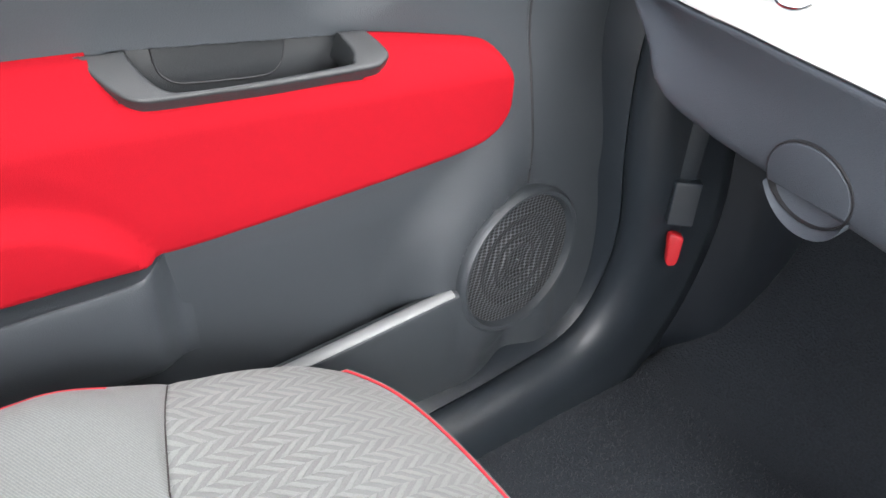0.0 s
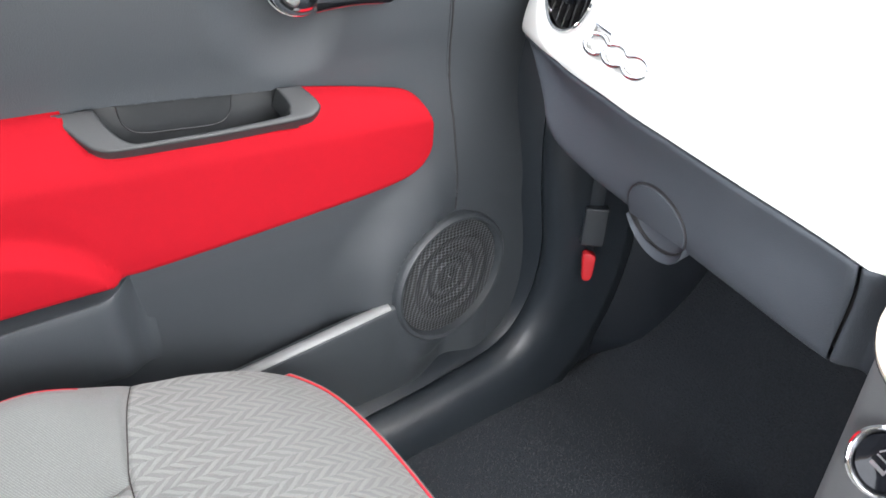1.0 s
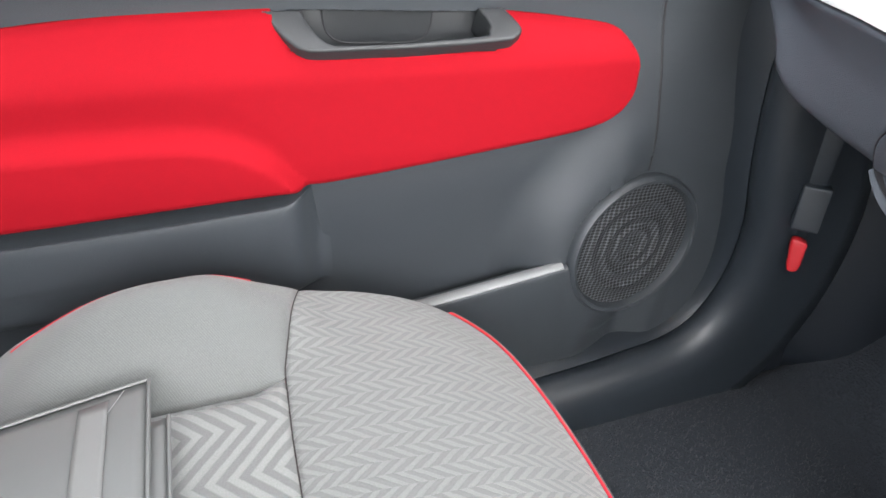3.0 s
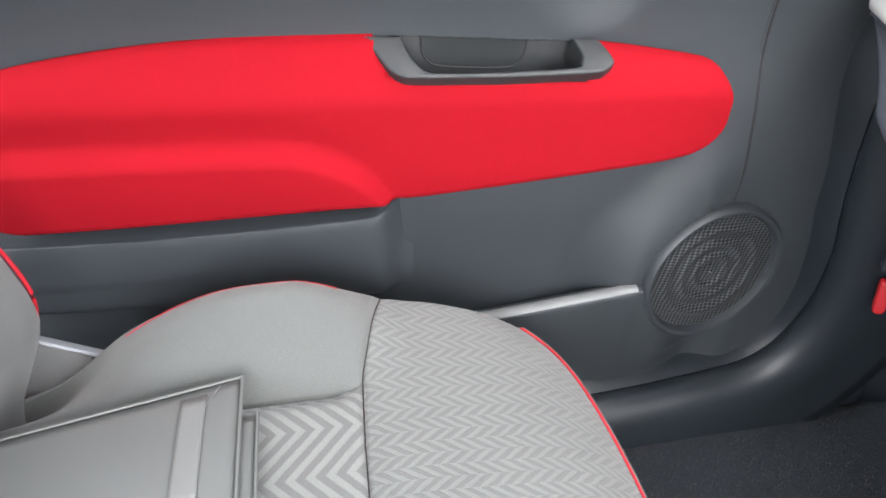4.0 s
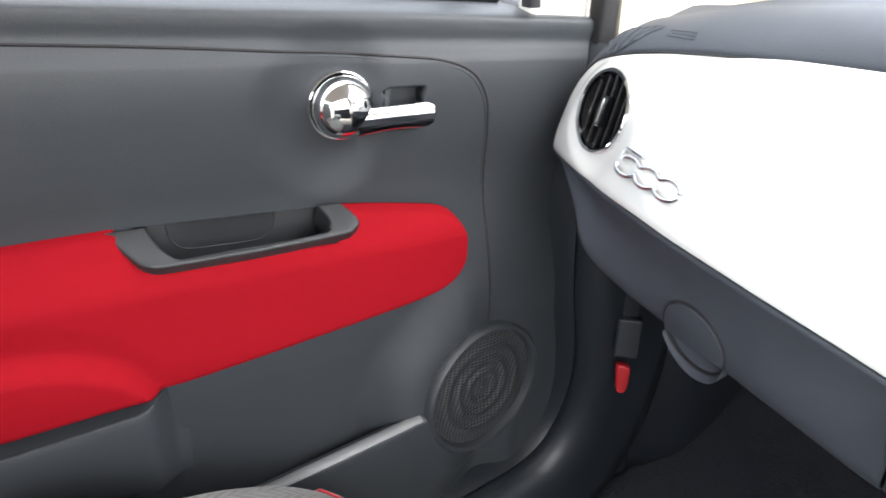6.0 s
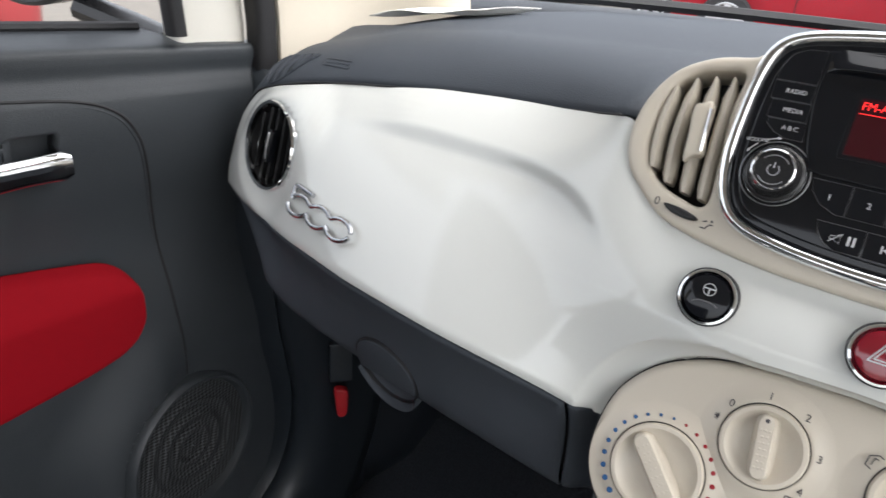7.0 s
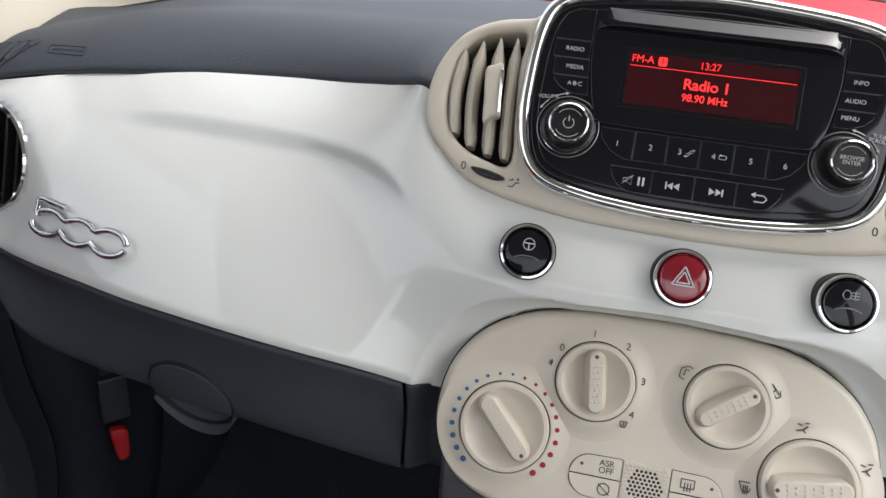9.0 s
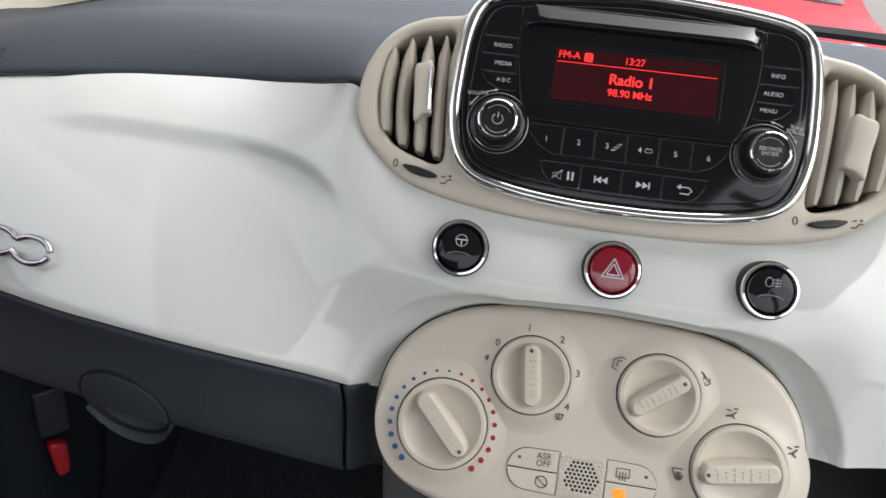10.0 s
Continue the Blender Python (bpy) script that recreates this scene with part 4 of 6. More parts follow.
for sgn in (-1, 1):
    K = RADIO @ Matrix.Translation((sgn * 0.0915, -0.0036, 0.0042))
    knob = part("tuning_knob" if sgn > 0 else "volume_knob", lathe([(0.0192, 0.0), (0.0188, 0.0014), (0.0176, 0.0022), (0.0166, 0.0026), (0.0158, 0.0050), (0.0150, 0.0120), (0.0143, 0.0146), (0.0134, 0.0156), (0.0124, 0.0160), (0.0117, 0.0154), (0.0112, 0.0146), (0.0, 0.0145)], K, 64), KNOB, radio, "round black knob with chrome rings")
    part("base_ring", lathe([(0.0196, -0.001), (0.0196, 0.0010), (0.0190, 0.0018), (0.0182, 0.0014)], K, 64), CHROME, knob, "thin chrome ring")
    part("outer_ring", lathe([(0.0218, -0.001), (0.0218, 0.0007), (0.0213, 0.0009), (0.0211, 0.0)], K, 64), LINE, knob)
    part("cap_ring", lathe([(0.0137, 0.0150), (0.0134, 0.0163), (0.0127, 0.0167), (0.0121, 0.0160)], K, 64), CHROME, knob, "chrome ring")
    for k in range(40):
        a = k * math.tau / 40
        part("grip_rib", tube([K @ Vector((0.0160 * math.cos(a), 0.0160 * math.sin(a), 0.0050)), K @ Vector((0.0148 * math.cos(a), 0.0148 * math.sin(a), 0.0128))], 0.0005, seg=4), KNOB, knob)
    if sgn < 0:
        part("printed_mark", join(tube([K @ Vector((x, yy, 0.0147)) for x, yy in arc(0, 0, 0.0036, 0.0036, 125, 415, 14)], 0.0003, seg=5), bar((0, 0.001), (0, 0.0048), 0.0007, K, 0.0150)), PRINT, knob)
    else:
        lettering("BROWSE\nENTER", 0.0038, K, PRINT, knob, 0, 0.0003, 0.0147)
    for a0 in (35, 215):
        part("printed_mark", tube([K @ Vector((x, yy, 0.0146)) for x, yy in arc(0, 0, 0.0096, 0.0096, a0, a0 + 105, 10)], 0.00024, seg=5), PRINT, knob)
    for a0, a1 in ((118, 102), (132, 148)) if sgn < 0 else ((62, 78), (48, 32)):
        path = arc(0, 0, 0.0236, 0.0236, a0, a1, 6)
        tip, back = np.array(path[-1]), np.array(path[-2])
        t = (tip - back) / np.linalg.norm(tip - back)
        w = np.array((-t[1], t[0])) * 0.0011
        head = plate([tuple(tip + t * 0.0026), tuple(tip + w), tuple(tip - w)], K, 0.0012, 0.0006, 0.0001, steps=1)
        part("arrow", join(tube([K @ Vector((x, yy, 0.0008)) for x, yy in path], 0.00038, seg=5), head), PRINT, radio)
lettering("VOLUME", 0.0037, RADIO, PRINT, face, -0.1082, 0.0160, 0.0056, turn=6)
lettering("TUNE\nSCROLL", 0.0035, RADIO, PRINT, face, 0.1112, 0.0160, 0.0058, turn=-6)

# ---- three round switches ----
for x, y, kind in ((-0.105, 0.002, "wheel"), (0.0, 0.0, "hazard"), (0.105, 0.002, "fog")):
    S = plane_at((x, y + 0.005, 0.6180), (0, -math.cos(radians(24)), math.sin(radians(24))))
    sw = thing("push_switch", S.translation, {"wheel": "round black steering switch with chrome ring", "hazard": "round red hazard switch with chrome ring", "fog": "round black rear fog lamp switch with chrome ring"}[kind], "switch", "row of dashboard switches")
    part("ring", lathe([(0.0192, -0.012), (0.0192, 0.0030), (0.0185, 0.0050), (0.0172, 0.0052), (0.0160, 0.0035), (0.0158, -0.002)], S, 56), CHROME, sw, "chrome ring")
    part("gap", lathe([(0.0200, -0.010), (0.0200, 0.0016), (0.0192, 0.0016), (0.0191, -0.010)], S, 56), SEAL, sw, "thin dark gap")
    if kind == "hazard":
        part("button", lathe([(0.0158, 0.0), (0.0156, 0.004), (0.0145, 0.0060), (0.011, 0.0068), (0.0, 0.0070)], S, 56), RED_LENS, sw, "translucent red button")
        for r, w in ((0.0085, 0.00055), (0.0050, 0.0005)):
            q = [(r * math.cos(radians(90 + 120 * k)), r * math.sin(radians(90 + 120 * k)) - 0.0008) for k in range(3)]
            part("printed_mark", join(*[bar(q[k], q[(k + 1) % 3], w * 1.6, S, 0.0074) for k in range(3)]), PRINT, sw)
    else:
        part("button", lathe([(0.0158, 0.0), (0.0156, 0.0035), (0.0145, 0.0050), (0.011, 0.0056), (0.0, 0.0058)], S, 56), PIANO, sw, "glossy black button")
        # reflection on the finger lip, drawn as a pale metallic arc
        part("lip_glint", tube([S @ Vector((xx, yy, 0.0058)) for xx, yy in arc(0, -0.0060, 0.0085, 0.0030, 165, 15, 12)], 0.00045, seg=6), LINE, sw)
        if kind == "wheel":
            part("printed_mark", join(tube([S @ Vector((xx, yy, 0.0060)) for xx, yy in circle(0.0005, 0.0052, 0.0040, 20)], 0.0003, closed=True, seg=5), bar((-0.0033, 0.0058), (0.0043, 0.0058), 0.0009, S, 0.0063), bar((0.0005, 0.0014), (0.0005, 0.0056), 0.0009, S, 0.0063)), PRINT, sw)
        else:
            part("printed_mark", join(tube([S @ Vector((xx, yy, 0.0060)) for xx, yy in circle(-0.0022, 0.0055, 0.0024, 16, 0.0030)], 0.0004, closed=True, seg=5), *[bar((0.0005, 0.0035 + 0.0020 * k), (0.0055, 0.0035 + 0.0020 * k), 0.0006, S, 0.0063) for k in range(3)], bar((0.003, 0.0025), (0.003, 0.0088), 0.0005, S, 0.0063)), LINE, sw)

# ---- climate controls ----
HALF = [(0.0, 0.0515), (-0.032, 0.0505), (-0.062, 0.0485), (-0.090, 0.0430), (-0.112, 0.0335), (-0.1285, 0.0215), (-0.1415, 0.005), (-0.1485, -0.012), (-0.1515, -0.035), (-0.1490, -0.055), (-0.1410, -0.073), (-0.128, -0.086), (-0.104, -0.0965), (-0.070, -0.104), (-0.035, -0.108)]
shape = ccw(smooth_line(HALF + [(0.0, -0.109)] + [(-x, y) for x, y in HALF[:0:-1]], 160, closed=True))
climate = thing("climate_panel", on_climate(0, -0.03, -0.01), "beige climate control panel with four rotary knobs", "control panel")
part("panel", plate(shape, CLIMATE, 0.004, 0.024, 0.007, steps=5), BEIGE, climate)
part("seam", tube([CLIMATE @ Vector((x, y, -0.003)) for x, y in inset(shape, -0.0004)], 0.0006, closed=True, seg=6), SEAL, climate, "dark seam")


def rotary(x, y, R, turn, label):
    """Dished knob with a ribbed grip bar, on a soft boss."""
    K = CLIMATE @ Matrix.Translation((x, y, 0.004))
    part("boss", lathe([(R + 0.0170, -0.0002), (R + 0.0145, 0.00005), (R + 0.0120, 0.0004), (R + 0.0090, 0.0011), (R + 0.0060, 0.0021), (R + 0.0035, 0.0030), (R + 0.0018, 0.0034), (R + 0.0010, 0.0032), (R + 0.0009, -0.001)], K, 72), BEIGE, climate)
    kn = part("knob", lathe([(R, -0.001), (R, 0.0055), (R - 0.0010, 0.0068), (R - 0.0035, 0.0070), (R - 0.0052, 0.0058), (R - 0.0075, 0.0030), (R * 0.5, 0.0004), (0.0, 0.0)], K, 72), BEIGE, climate, label)
    part("gap", lathe([(R + 0.0010, -0.001), (R + 0.0009, 0.0026), (R + 0.0001, 0.0026), (R, -0.001)], K, 72), SEAL, kn)
    G = K @ pose(0, 0, 0, 0, 0, turn)
    L, w = R - 0.0062, R * 0.20
    loops = []
    for f, z in ((1.5, 0.0002), (1.22, 0.0035), (1.08, 0.0085), (0.98, 0.0108), (0.80, 0.0118)):
        loops.append([G @ Vector((px, py, z)) for px, py in rounded(-w * f, -L - w * (f - 1), w * f, L + w * (f - 1), w * f * 0.98, 8)])
    part("grip", rings(loops, False, True), BEIGE, kn, "raised grip bar")
    part("pointer", lathe([(0.0014, 0.0112), (0.0014, 0.0121), (0.0, 0.0122)], G @ Matrix.Translation((0, L - 0.0035, 0)), 16), INK, kn, "dark dot")
    for i in range(7):
        for s in ((-0.5, 0.5) if i % 2 else (-0.9, 0.0, 0.9)):
            c = G @ Matrix.Translation((s * w * 0.55, L - 0.010 - i * (2 * L - 0.016) / 6.4, 0.0116))
            part("grip_dot", lathe([(0.0009, 0.0), (0.0008, 0.0007), (0.0, 0.0011)], c, 8), BEIGE, kn)
    return K


K1 = rotary(-0.1012, -0.0420, 0.0315, 223, "temperature knob")
rotary(-0.0440, 0.0010, 0.0272, 7, "fan knob")
rotary(0.0450, 0.0005, 0.0280, -54, "air recirculation knob")
rotary(0.1040, -0.0430, 0.0320, 99, "air direction knob")
for k in range(21):
    a = radians(228 - 276 * k / 20)
    size = 0.0010 + 0.0012 * abs(k - 10) / 10
    ink = BLUE_INK if k < 11 else RED_INK
    part("scale_dot", lathe([(size, 0.0), (size * 0.95, 0.0006), (0.0, 0.0008)], K1 @ Matrix.Translation((0.0372 * math.cos(a), 0.0372 * math.sin(a), 0.0026)), 12), ink, climate)
for s, x, y in (("0", -0.0700, 0.0200), ("1", -0.0490, 0.0335), ("2", -0.0250, 0.0285), ("3", -0.0115, 0.0065), ("4", -0.0160, -0.0175)):
    lettering(s, 0.0072, CLIMATE, INK, climate, x, y, 0.0069)


def sketch(strokes, x, y, size, width=0.0007, top=0.0066):
    """A small printed sign out of strokes."""
    mark = None
    for a, b, c, d in strokes:
        stroke = part("stroke" if mark else "printed_mark", bar((x + a * size, y + b * size), (x + c * size, y + d * size), width, CLIMATE, top), INK, mark or climate)
        mark = mark or stroke


sketch([(-0.4, 0, 0.4, 0), (0, -0.4, 0, 0.4), (-0.3, -0.3, 0.3, 0.3), (-0.3, 0.3, 0.3, -0.3)], -0.0755, 0.0085, 0.0060)
sketch([(-0.5, 0.3, 0.5, 0.3), (-0.5, 0.3, -0.25, -0.4), (0.5, 0.3, 0.25, -0.4), (-0.25, -0.4, 0.25, -0.4), (0, -0.3, 0, 0.2)], -0.0205, -0.0245, 0.0055)
sketch([(-0.5, -0.3, -0.4, 0.3), (-0.4, 0.3, 0.1, 0.5), (0.1, 0.5, 0.5, 0.3), (0.5, 0.3, 0.2, -0.1), (0.2, -0.1, -0.1, -0.5), (-0.1, -0.5, -0.5, -0.3), (-0.2, -0.2, -0.1, 0.25), (-0.1, 0.25, 0.15, 0.2)], 0.0165, 0.0180, 0.0100)
sketch([(-0.3, 0.5, 0.0, 0.1), (0.0, 0.1, -0.2, -0.1), (-0.2, -0.1, 0.1, -0.5), (0.1, -0.5, 0.4, -0.3), (0.4, -0.3, 0.3, 0.1), (-0.2, 0.4, 0.3, -0.2)], 0.0755, 0.0165, 0.0095)
for x, y in ((0.0960, -0.0048), (0.1385, -0.0240)):
    sketch([(-0.5, -0.2, 0.0, -0.1), (0.0, -0.1, 0.3, -0.4), (0.0, -0.1, 0.35, 0.25), (-0.45, 0.35, -0.1, 0.25), (0.1, 0.45, 0.45, 0.5)], x, y, 0.0085, 0.0010, 0.0068)
sketch([(-0.55, 0.35, 0.55, 0.35), (-0.55, 0.35, -0.25, -0.4), (0.55, 0.35, 0.25, -0.4), (-0.25, -0.4, 0.25, -0.4), (-0.15, -0.6, -0.15, 0.1), (0, -0.6, 0, 0.1), (0.15, -0.6, 0.15, 0.1)], 0.0650, -0.0500, 0.0085)

# row of small keys with the microphone grille
for sgn in (-1, 1):
    for y0, y1, upper in ((-0.0635, -0.0490, True), (-0.0790, -0.0642, False)):
        r = 0.0140
        if upper:
            pts = [(sgn * 0.0168, y0), (sgn * 0.0168, y1)] + [(sgn * (0.0378 + r * math.cos(radians(90 - 11.25 * k))), y0 + r * math.sin(radians(90 - 11.25 * k))) for k in range(9)]
        else:
            pts = [(sgn * 0.0168, y1), (sgn * 0.0168, y0)] + [(sgn * (0.0378 + r * math.cos(radians(-90 + 11.25 * k))), y1 - 0.0 + r * math.sin(radians(-90 + 11.25 * k))) for k in range(9)]
        k = part("key", plate(pts, CLIMATE, 0.0052, 0.003, 0.0006), BEIGE, climate, smooth=12)
        part("edge", tube([CLIMATE @ Vector((x, y, 0.0043)) for x, y in ccw(pts)], 0.00045, closed=True, seg=5), SEAL, k)
        if upper:
            part("dot", lathe([(0.0012, 0.0), (0.0, 0.0003)], CLIMATE @ Matrix.Translation((sgn * 0.0440, -0.0565, 0.0054)), 14), INK, k)
lettering("ASR\nOFF", 0.0060, CLIMATE, INK, climate, -0.0270, -0.0562, 0.0054)
sketch([(-0.5, 0.35, 0.5, 0.35), (-0.5, -0.3, 0.5, -0.3), (-0.5, 0.35, -0.5, -0.3), (0.5, 0.35, 0.5, -0.3), (-0.22, -0.55, -0.22, 0.1), (0, -0.55, 0, 0.1), (0.22, -0.55, 0.22, 0.1)], 0.0280, -0.0565, 0.0090, 0.0006, 0.0056)
part("printed_mark", join(tube([CLIMATE @ Vector((x, y, 0.0054)) for x, y in circle(-0.027, -0.0712, 0.0040, 20)], 0.0004, closed=True, seg=5), bar((-0.0310, -0.0680), (-0.0230, -0.0745), 0.0006, CLIMATE, 0.0057)), INK, climate)
part("warning_lamp", plate(rounded(0.0225, -0.0740, 0.0315, -0.0675, 0.002), CLIMATE, 0.0056, 0.001, 0.0002), AMBER, climate, "lit amber sign")
mic = part("microphone_grille", plate(rounded(-0.0160, -0.0790, 0.0160, -0.0490, 0.0008), CLIMATE, 0.0050, 0.003, 0.0005), BEIGE, climate, "perforated grille")
for i in range(10):
    for j in range(10):
        x, y = -0.0138 + 0.0030 * i + (0.0015 if j % 2 else 0), -0.0515 - 0.0027 * j
        if abs(x) > 0.0148:
            continue
        inside = math.hypot(x, y + 0.0640) < 0.0118
        part("hole" if inside else "stud", lathe([(0.0011, 0.0), (0.0009, 0.0002 if inside else 0.0005), (0.0, 0.0003 if inside else 0.0007)], CLIMATE @ Matrix.Translation((x, y, 0.0050)), 10), BLACK if inside else BEIGE, mic)

# ---- centre console below the climate panel ----
console = thing("centre_console", (0, 0.05, 0.1), "dark grey centre console under the climate panel", "console")


def console_skin(u, v):
    prof = [(-0.148, 0.30, None), (-0.146, 0.06, None), (-0.139, 0.0, None), (-0.122, -0.012, None), (0.0, -0.016, None), (0.122, -0.012, None), (0.139, 0.0, None), (0.146, 0.06, None), (0.148, 0.30, None)]
    x, y = along([p[:2] for p in prof], u)
    z = 0.47 - 0.52 * v
    return Vector((x, y - 0.026 + 0.22 * (0.47 - z) if y < 0.2 else y, z))


part("body", sheet(console_skin, 64, 14), CONSOLE, console, solid=0.004)
CW = plane_at((-0.101, -0.050, 0.3965), (-0.30, -0.84, 0.45))
window_switch = thing("window_switch", CW.translation, "round glossy black window switch with chrome ring on the console", "switch")
part("ring", lathe([(0.0265, -0.030), (0.0265, 0.004), (0.0255, 0.007), (0.0235, 0.0075), (0.0215, 0.005), (0.0212, 0.0)], CW, 56), CHROME, window_switch, "chrome ring")
part("rocker", lathe([(0.0213, 0.001), (0.020, 0.003), (0.012, 0.0015), (0.0, 0.0005)], CW, 56), PIANO, window_switch, "glossy black rocker")
part("printed_mark", join(bar((-0.007, 0.003), (-0.004, 0.008), 0.0014, CW, 0.003), bar((-0.004, 0.008), (0.004, 0.008), 0.0014, CW, 0.003), bar((-0.007, -0.006), (0.006, -0.006), 0.0030, CW, 0.003), bar((0.005, -0.006), (0.005, 0.008), 0.0014, CW, 0.003), bar((-0.007, 0.001), (0.005, 0.001), 0.0014, CW, 0.003)), LINE, window_switch)


# ---- door ----
def on_door(y, z, off=0.0):
    """Point of the door's inner face, off metres proud of its mean plane."""
    return Vector((-0.659 + 0.0724 * y + off, y, z))


DOOR_N = Vector((1, -0.0724, 0)).normalized()
door = thing("door_1", (-0.70, -0.4, 0.0), "dark grey car door panel with red cloth insert", "car door", kind="structure")
SKIN = [(-0.03, -0.032), (0.10, -0.032), (0.20, -0.029), (0.30, -0.016), (0.345, -0.014), (0.40, -0.022), (0.47, -0.033), (0.515, -0.032), (0.56, -0.0235), (0.60, -0.0170), (0.625, -0.0145), (0.645, -0.0150), (0.657, -0.0185), (0.668, -0.0215), (0.681, -0.0200), (0.690, -0.0205), (0.6945, -0.025), (0.698, -0.037), (0.702, -0.058), (0.704, -0.080)]


def belt(y):
    """Rise of the waist line towards the back."""
    return -0.052 * (y - 0.03)


def front_edge(z):
    """Front end of the door at a height, along the opening of the body."""
    return float(np.interp(z, [0.02, 0.05, 0.08, 0.12, 0.16, 0.22, 0.28, 0.33, 0.40, 0.46, 0.60, 0.68], [0.098, 0.118, 0.133, 0.144, 0.147, 0.142, 0.130, 0.120, 0.111, 0.107, 0.119, 0.136]))


def door_foot(y):
    """Lower edge of the door, above the sill."""
    return float(np.interp(y, [-1.1, -0.5, -0.133, -0.023, 0.04, 0.072, 0.10, 0.121], [-0.02, -0.010, 0.001, 0.008, 0.015, 0.023, 0.040, 0.075]))


def door_off(y, z0):
    """How far the door's skin stands proud, at y and a height counted from the waist line at the front."""
    i = max(min(int(np.searchsorted([q[0] for q in SKIN], z0)) - 1, len(SKIN) - 2), 0)
    v = (i + (z0 - SKIN[i][0]) / (SKIN[i + 1][0] - SKIN[i][0])) / (len(SKIN) - 1)
    off = along([q[1:] for q in SKIN], min(max(v, 0), 1))[0]
    z = z0 + belt(y) * step(0.52, 0.70, z0)
    # soft dish round the release lever
    d = math.hypot(y + 0.214, (z - 0.602) / 1.02)
    off -= 0.011 * step(0.098, 0.040, d) * step(-0.150, -0.185, y)
    # collar behind the loudspeaker, flush in front of it, hollow under the grille
    r = math.hypot(y + 0.012, z - 0.193)
    ring = step(0.092, 0.0985, r)
    level = 0.0005 - 0.1 * (y + 0.012) - 0.02 * (z - 0.193)
    off += ring * max(level - off, 0) * step(0.192, 0.102, r) * step(0.01, -0.05, y) * step(0.13, 0.18, z)
    off += ring * max(level - 0.004 - off, 0) * step(-0.02, 0.05, y) * step(0.36, 0.25, z) - 0.008 * (1 - ring)
    # mouth of the pull handle
    top = 0.4995 - 0.050 * (y + 0.32)
    off -= 0.015 * step(top + 0.0012, top - 0.0012, z) * step(0.450, 0.460, z) * step(-0.424, -0.420, y) * step(-0.222, -0.226, y)
    # front edge rolls away
    return off - 0.020 * step(front_edge(z) - 0.013, front_edge(z), y)


def skin(u, v):
    k = v * (len(SKIN) - 1)
    i = min(int(k), len(SKIN) - 2)
    z = SKIN[i][0] + (SKIN[i + 1][0] - SKIN[i][0]) * (k - i)
    y = -1.12 + (1.12 + front_edge(z)) * u
    off = door_off(y, z)
    if z < door_foot(y):
        z, off = door_foot(y), off - 0.03
    # the upper slope of the waist runs out at the front corner
    fall = step(0.03, 0.134, y)
    if z > 0.694:
        z, off = 0.694 + (z - 0.694) * (1 - 0.9 * fall), -0.024 + (off + 0.024) * (1 - 0.5 * fall)
    return on_door(y, z + belt(y) * step(0.52, 0.70, z), off)


across = [k / 300 for k in range(200)] + [2 / 3 + k / 540 for k in range(181)]
heights = sorted({round(k / 200, 5) for k in range(201)} | {round((6 + (0.488 - 0.47 + 0.001 * k) / 0.045) / (len(SKIN) - 1), 5) for k in range(27)} | {round((7 + 0.001 * k / 0.045) / (len(SKIN) - 1), 5) for k in range(5)})
bm = sheet(skin, 0, 0, us=across, vs=heights)
well = [f for f in bm.faces if -0.1595 < f.calc_center_median().y < -0.1105 and 0.590 < f.calc_center_median().z < 0.6265]
bmesh.ops.delete(bm, geom=well, context="FACES")
part("panel", bm, DOOR_GREY, door, "dark grey moulded panel", solid=0.02)
line = [(-1.10, 0.706), (-0.80, 0.702), (-0.60, 0.694), (-0.41, 0.6825), (-0.27, 0.671), (-0.145, 0.660), (-0.085, 0.652), (-0.050, 0.637), (-0.031, 0.612), (-0.023, 0.585), (-0.016, 0.530), (-0.010, 0.460), (-0.006, 0.400), (-0.004, 0.298)]


def skin_off(z, y):
    z0 = z
    for _ in range(6):
        z0 = z - belt(y) * step(0.52, 0.70, z0)
    return door_off(y, z0)


part("joint", tube([on_door(y, z, skin_off(z, y) - 0.0006) for y, z in smooth_line(line, 160)], 0.0019, seg=6), SEAL, door, "dark panel joint")
part("joint_lip", tube([on_door(y - 0.003, z - 0.0035, skin_off(z, y) - 0.0006) for y, z in smooth_line(line, 160)], 0.0012, seg=8), DOOR_GREY, door)
part("window_seal", tube([on_door(y, 0.706 + belt(y), -0.078) for y in (-1.1 + 0.04 * k for k in range(29))], 0.006, seg=8), SEAL, door, "black window seal")

# unseen outer skin, added to stop light leaking in under the door
part("shell_light_block", sheet(lambda u, v: Vector((-0.80 - 0.05 * math.sin(math.pi * v), -1.14 + 1.28 * u, -0.20 + 0.885 * v)), 12, 10, flip=True), BODY_CREAM, door, "unseen cream outer door shell that keeps light from leaking in", solid=0.02)

# red cloth insert with the armrest swell at its back
TOP = [(-0.856, 0.415), (-0.853, 0.445), (-0.846, 0.465), (-0.831, 0.4785), (-0.805, 0.4865), (-0.776, 0.4930), (-0.72, 0.5010), (-0.668, 0.5065), (-0.61, 0.5108), (-0.56, 0.513), (-0.444, 0.514), (-0.32, 0.511), (-0.21, 0.5035), (-0.128, 0.4935), (-0.100, 0.488), (-0.082, 0.4805), (-0.070, 0.469), (-0.063, 0.455), (-0.059, 0.435)]
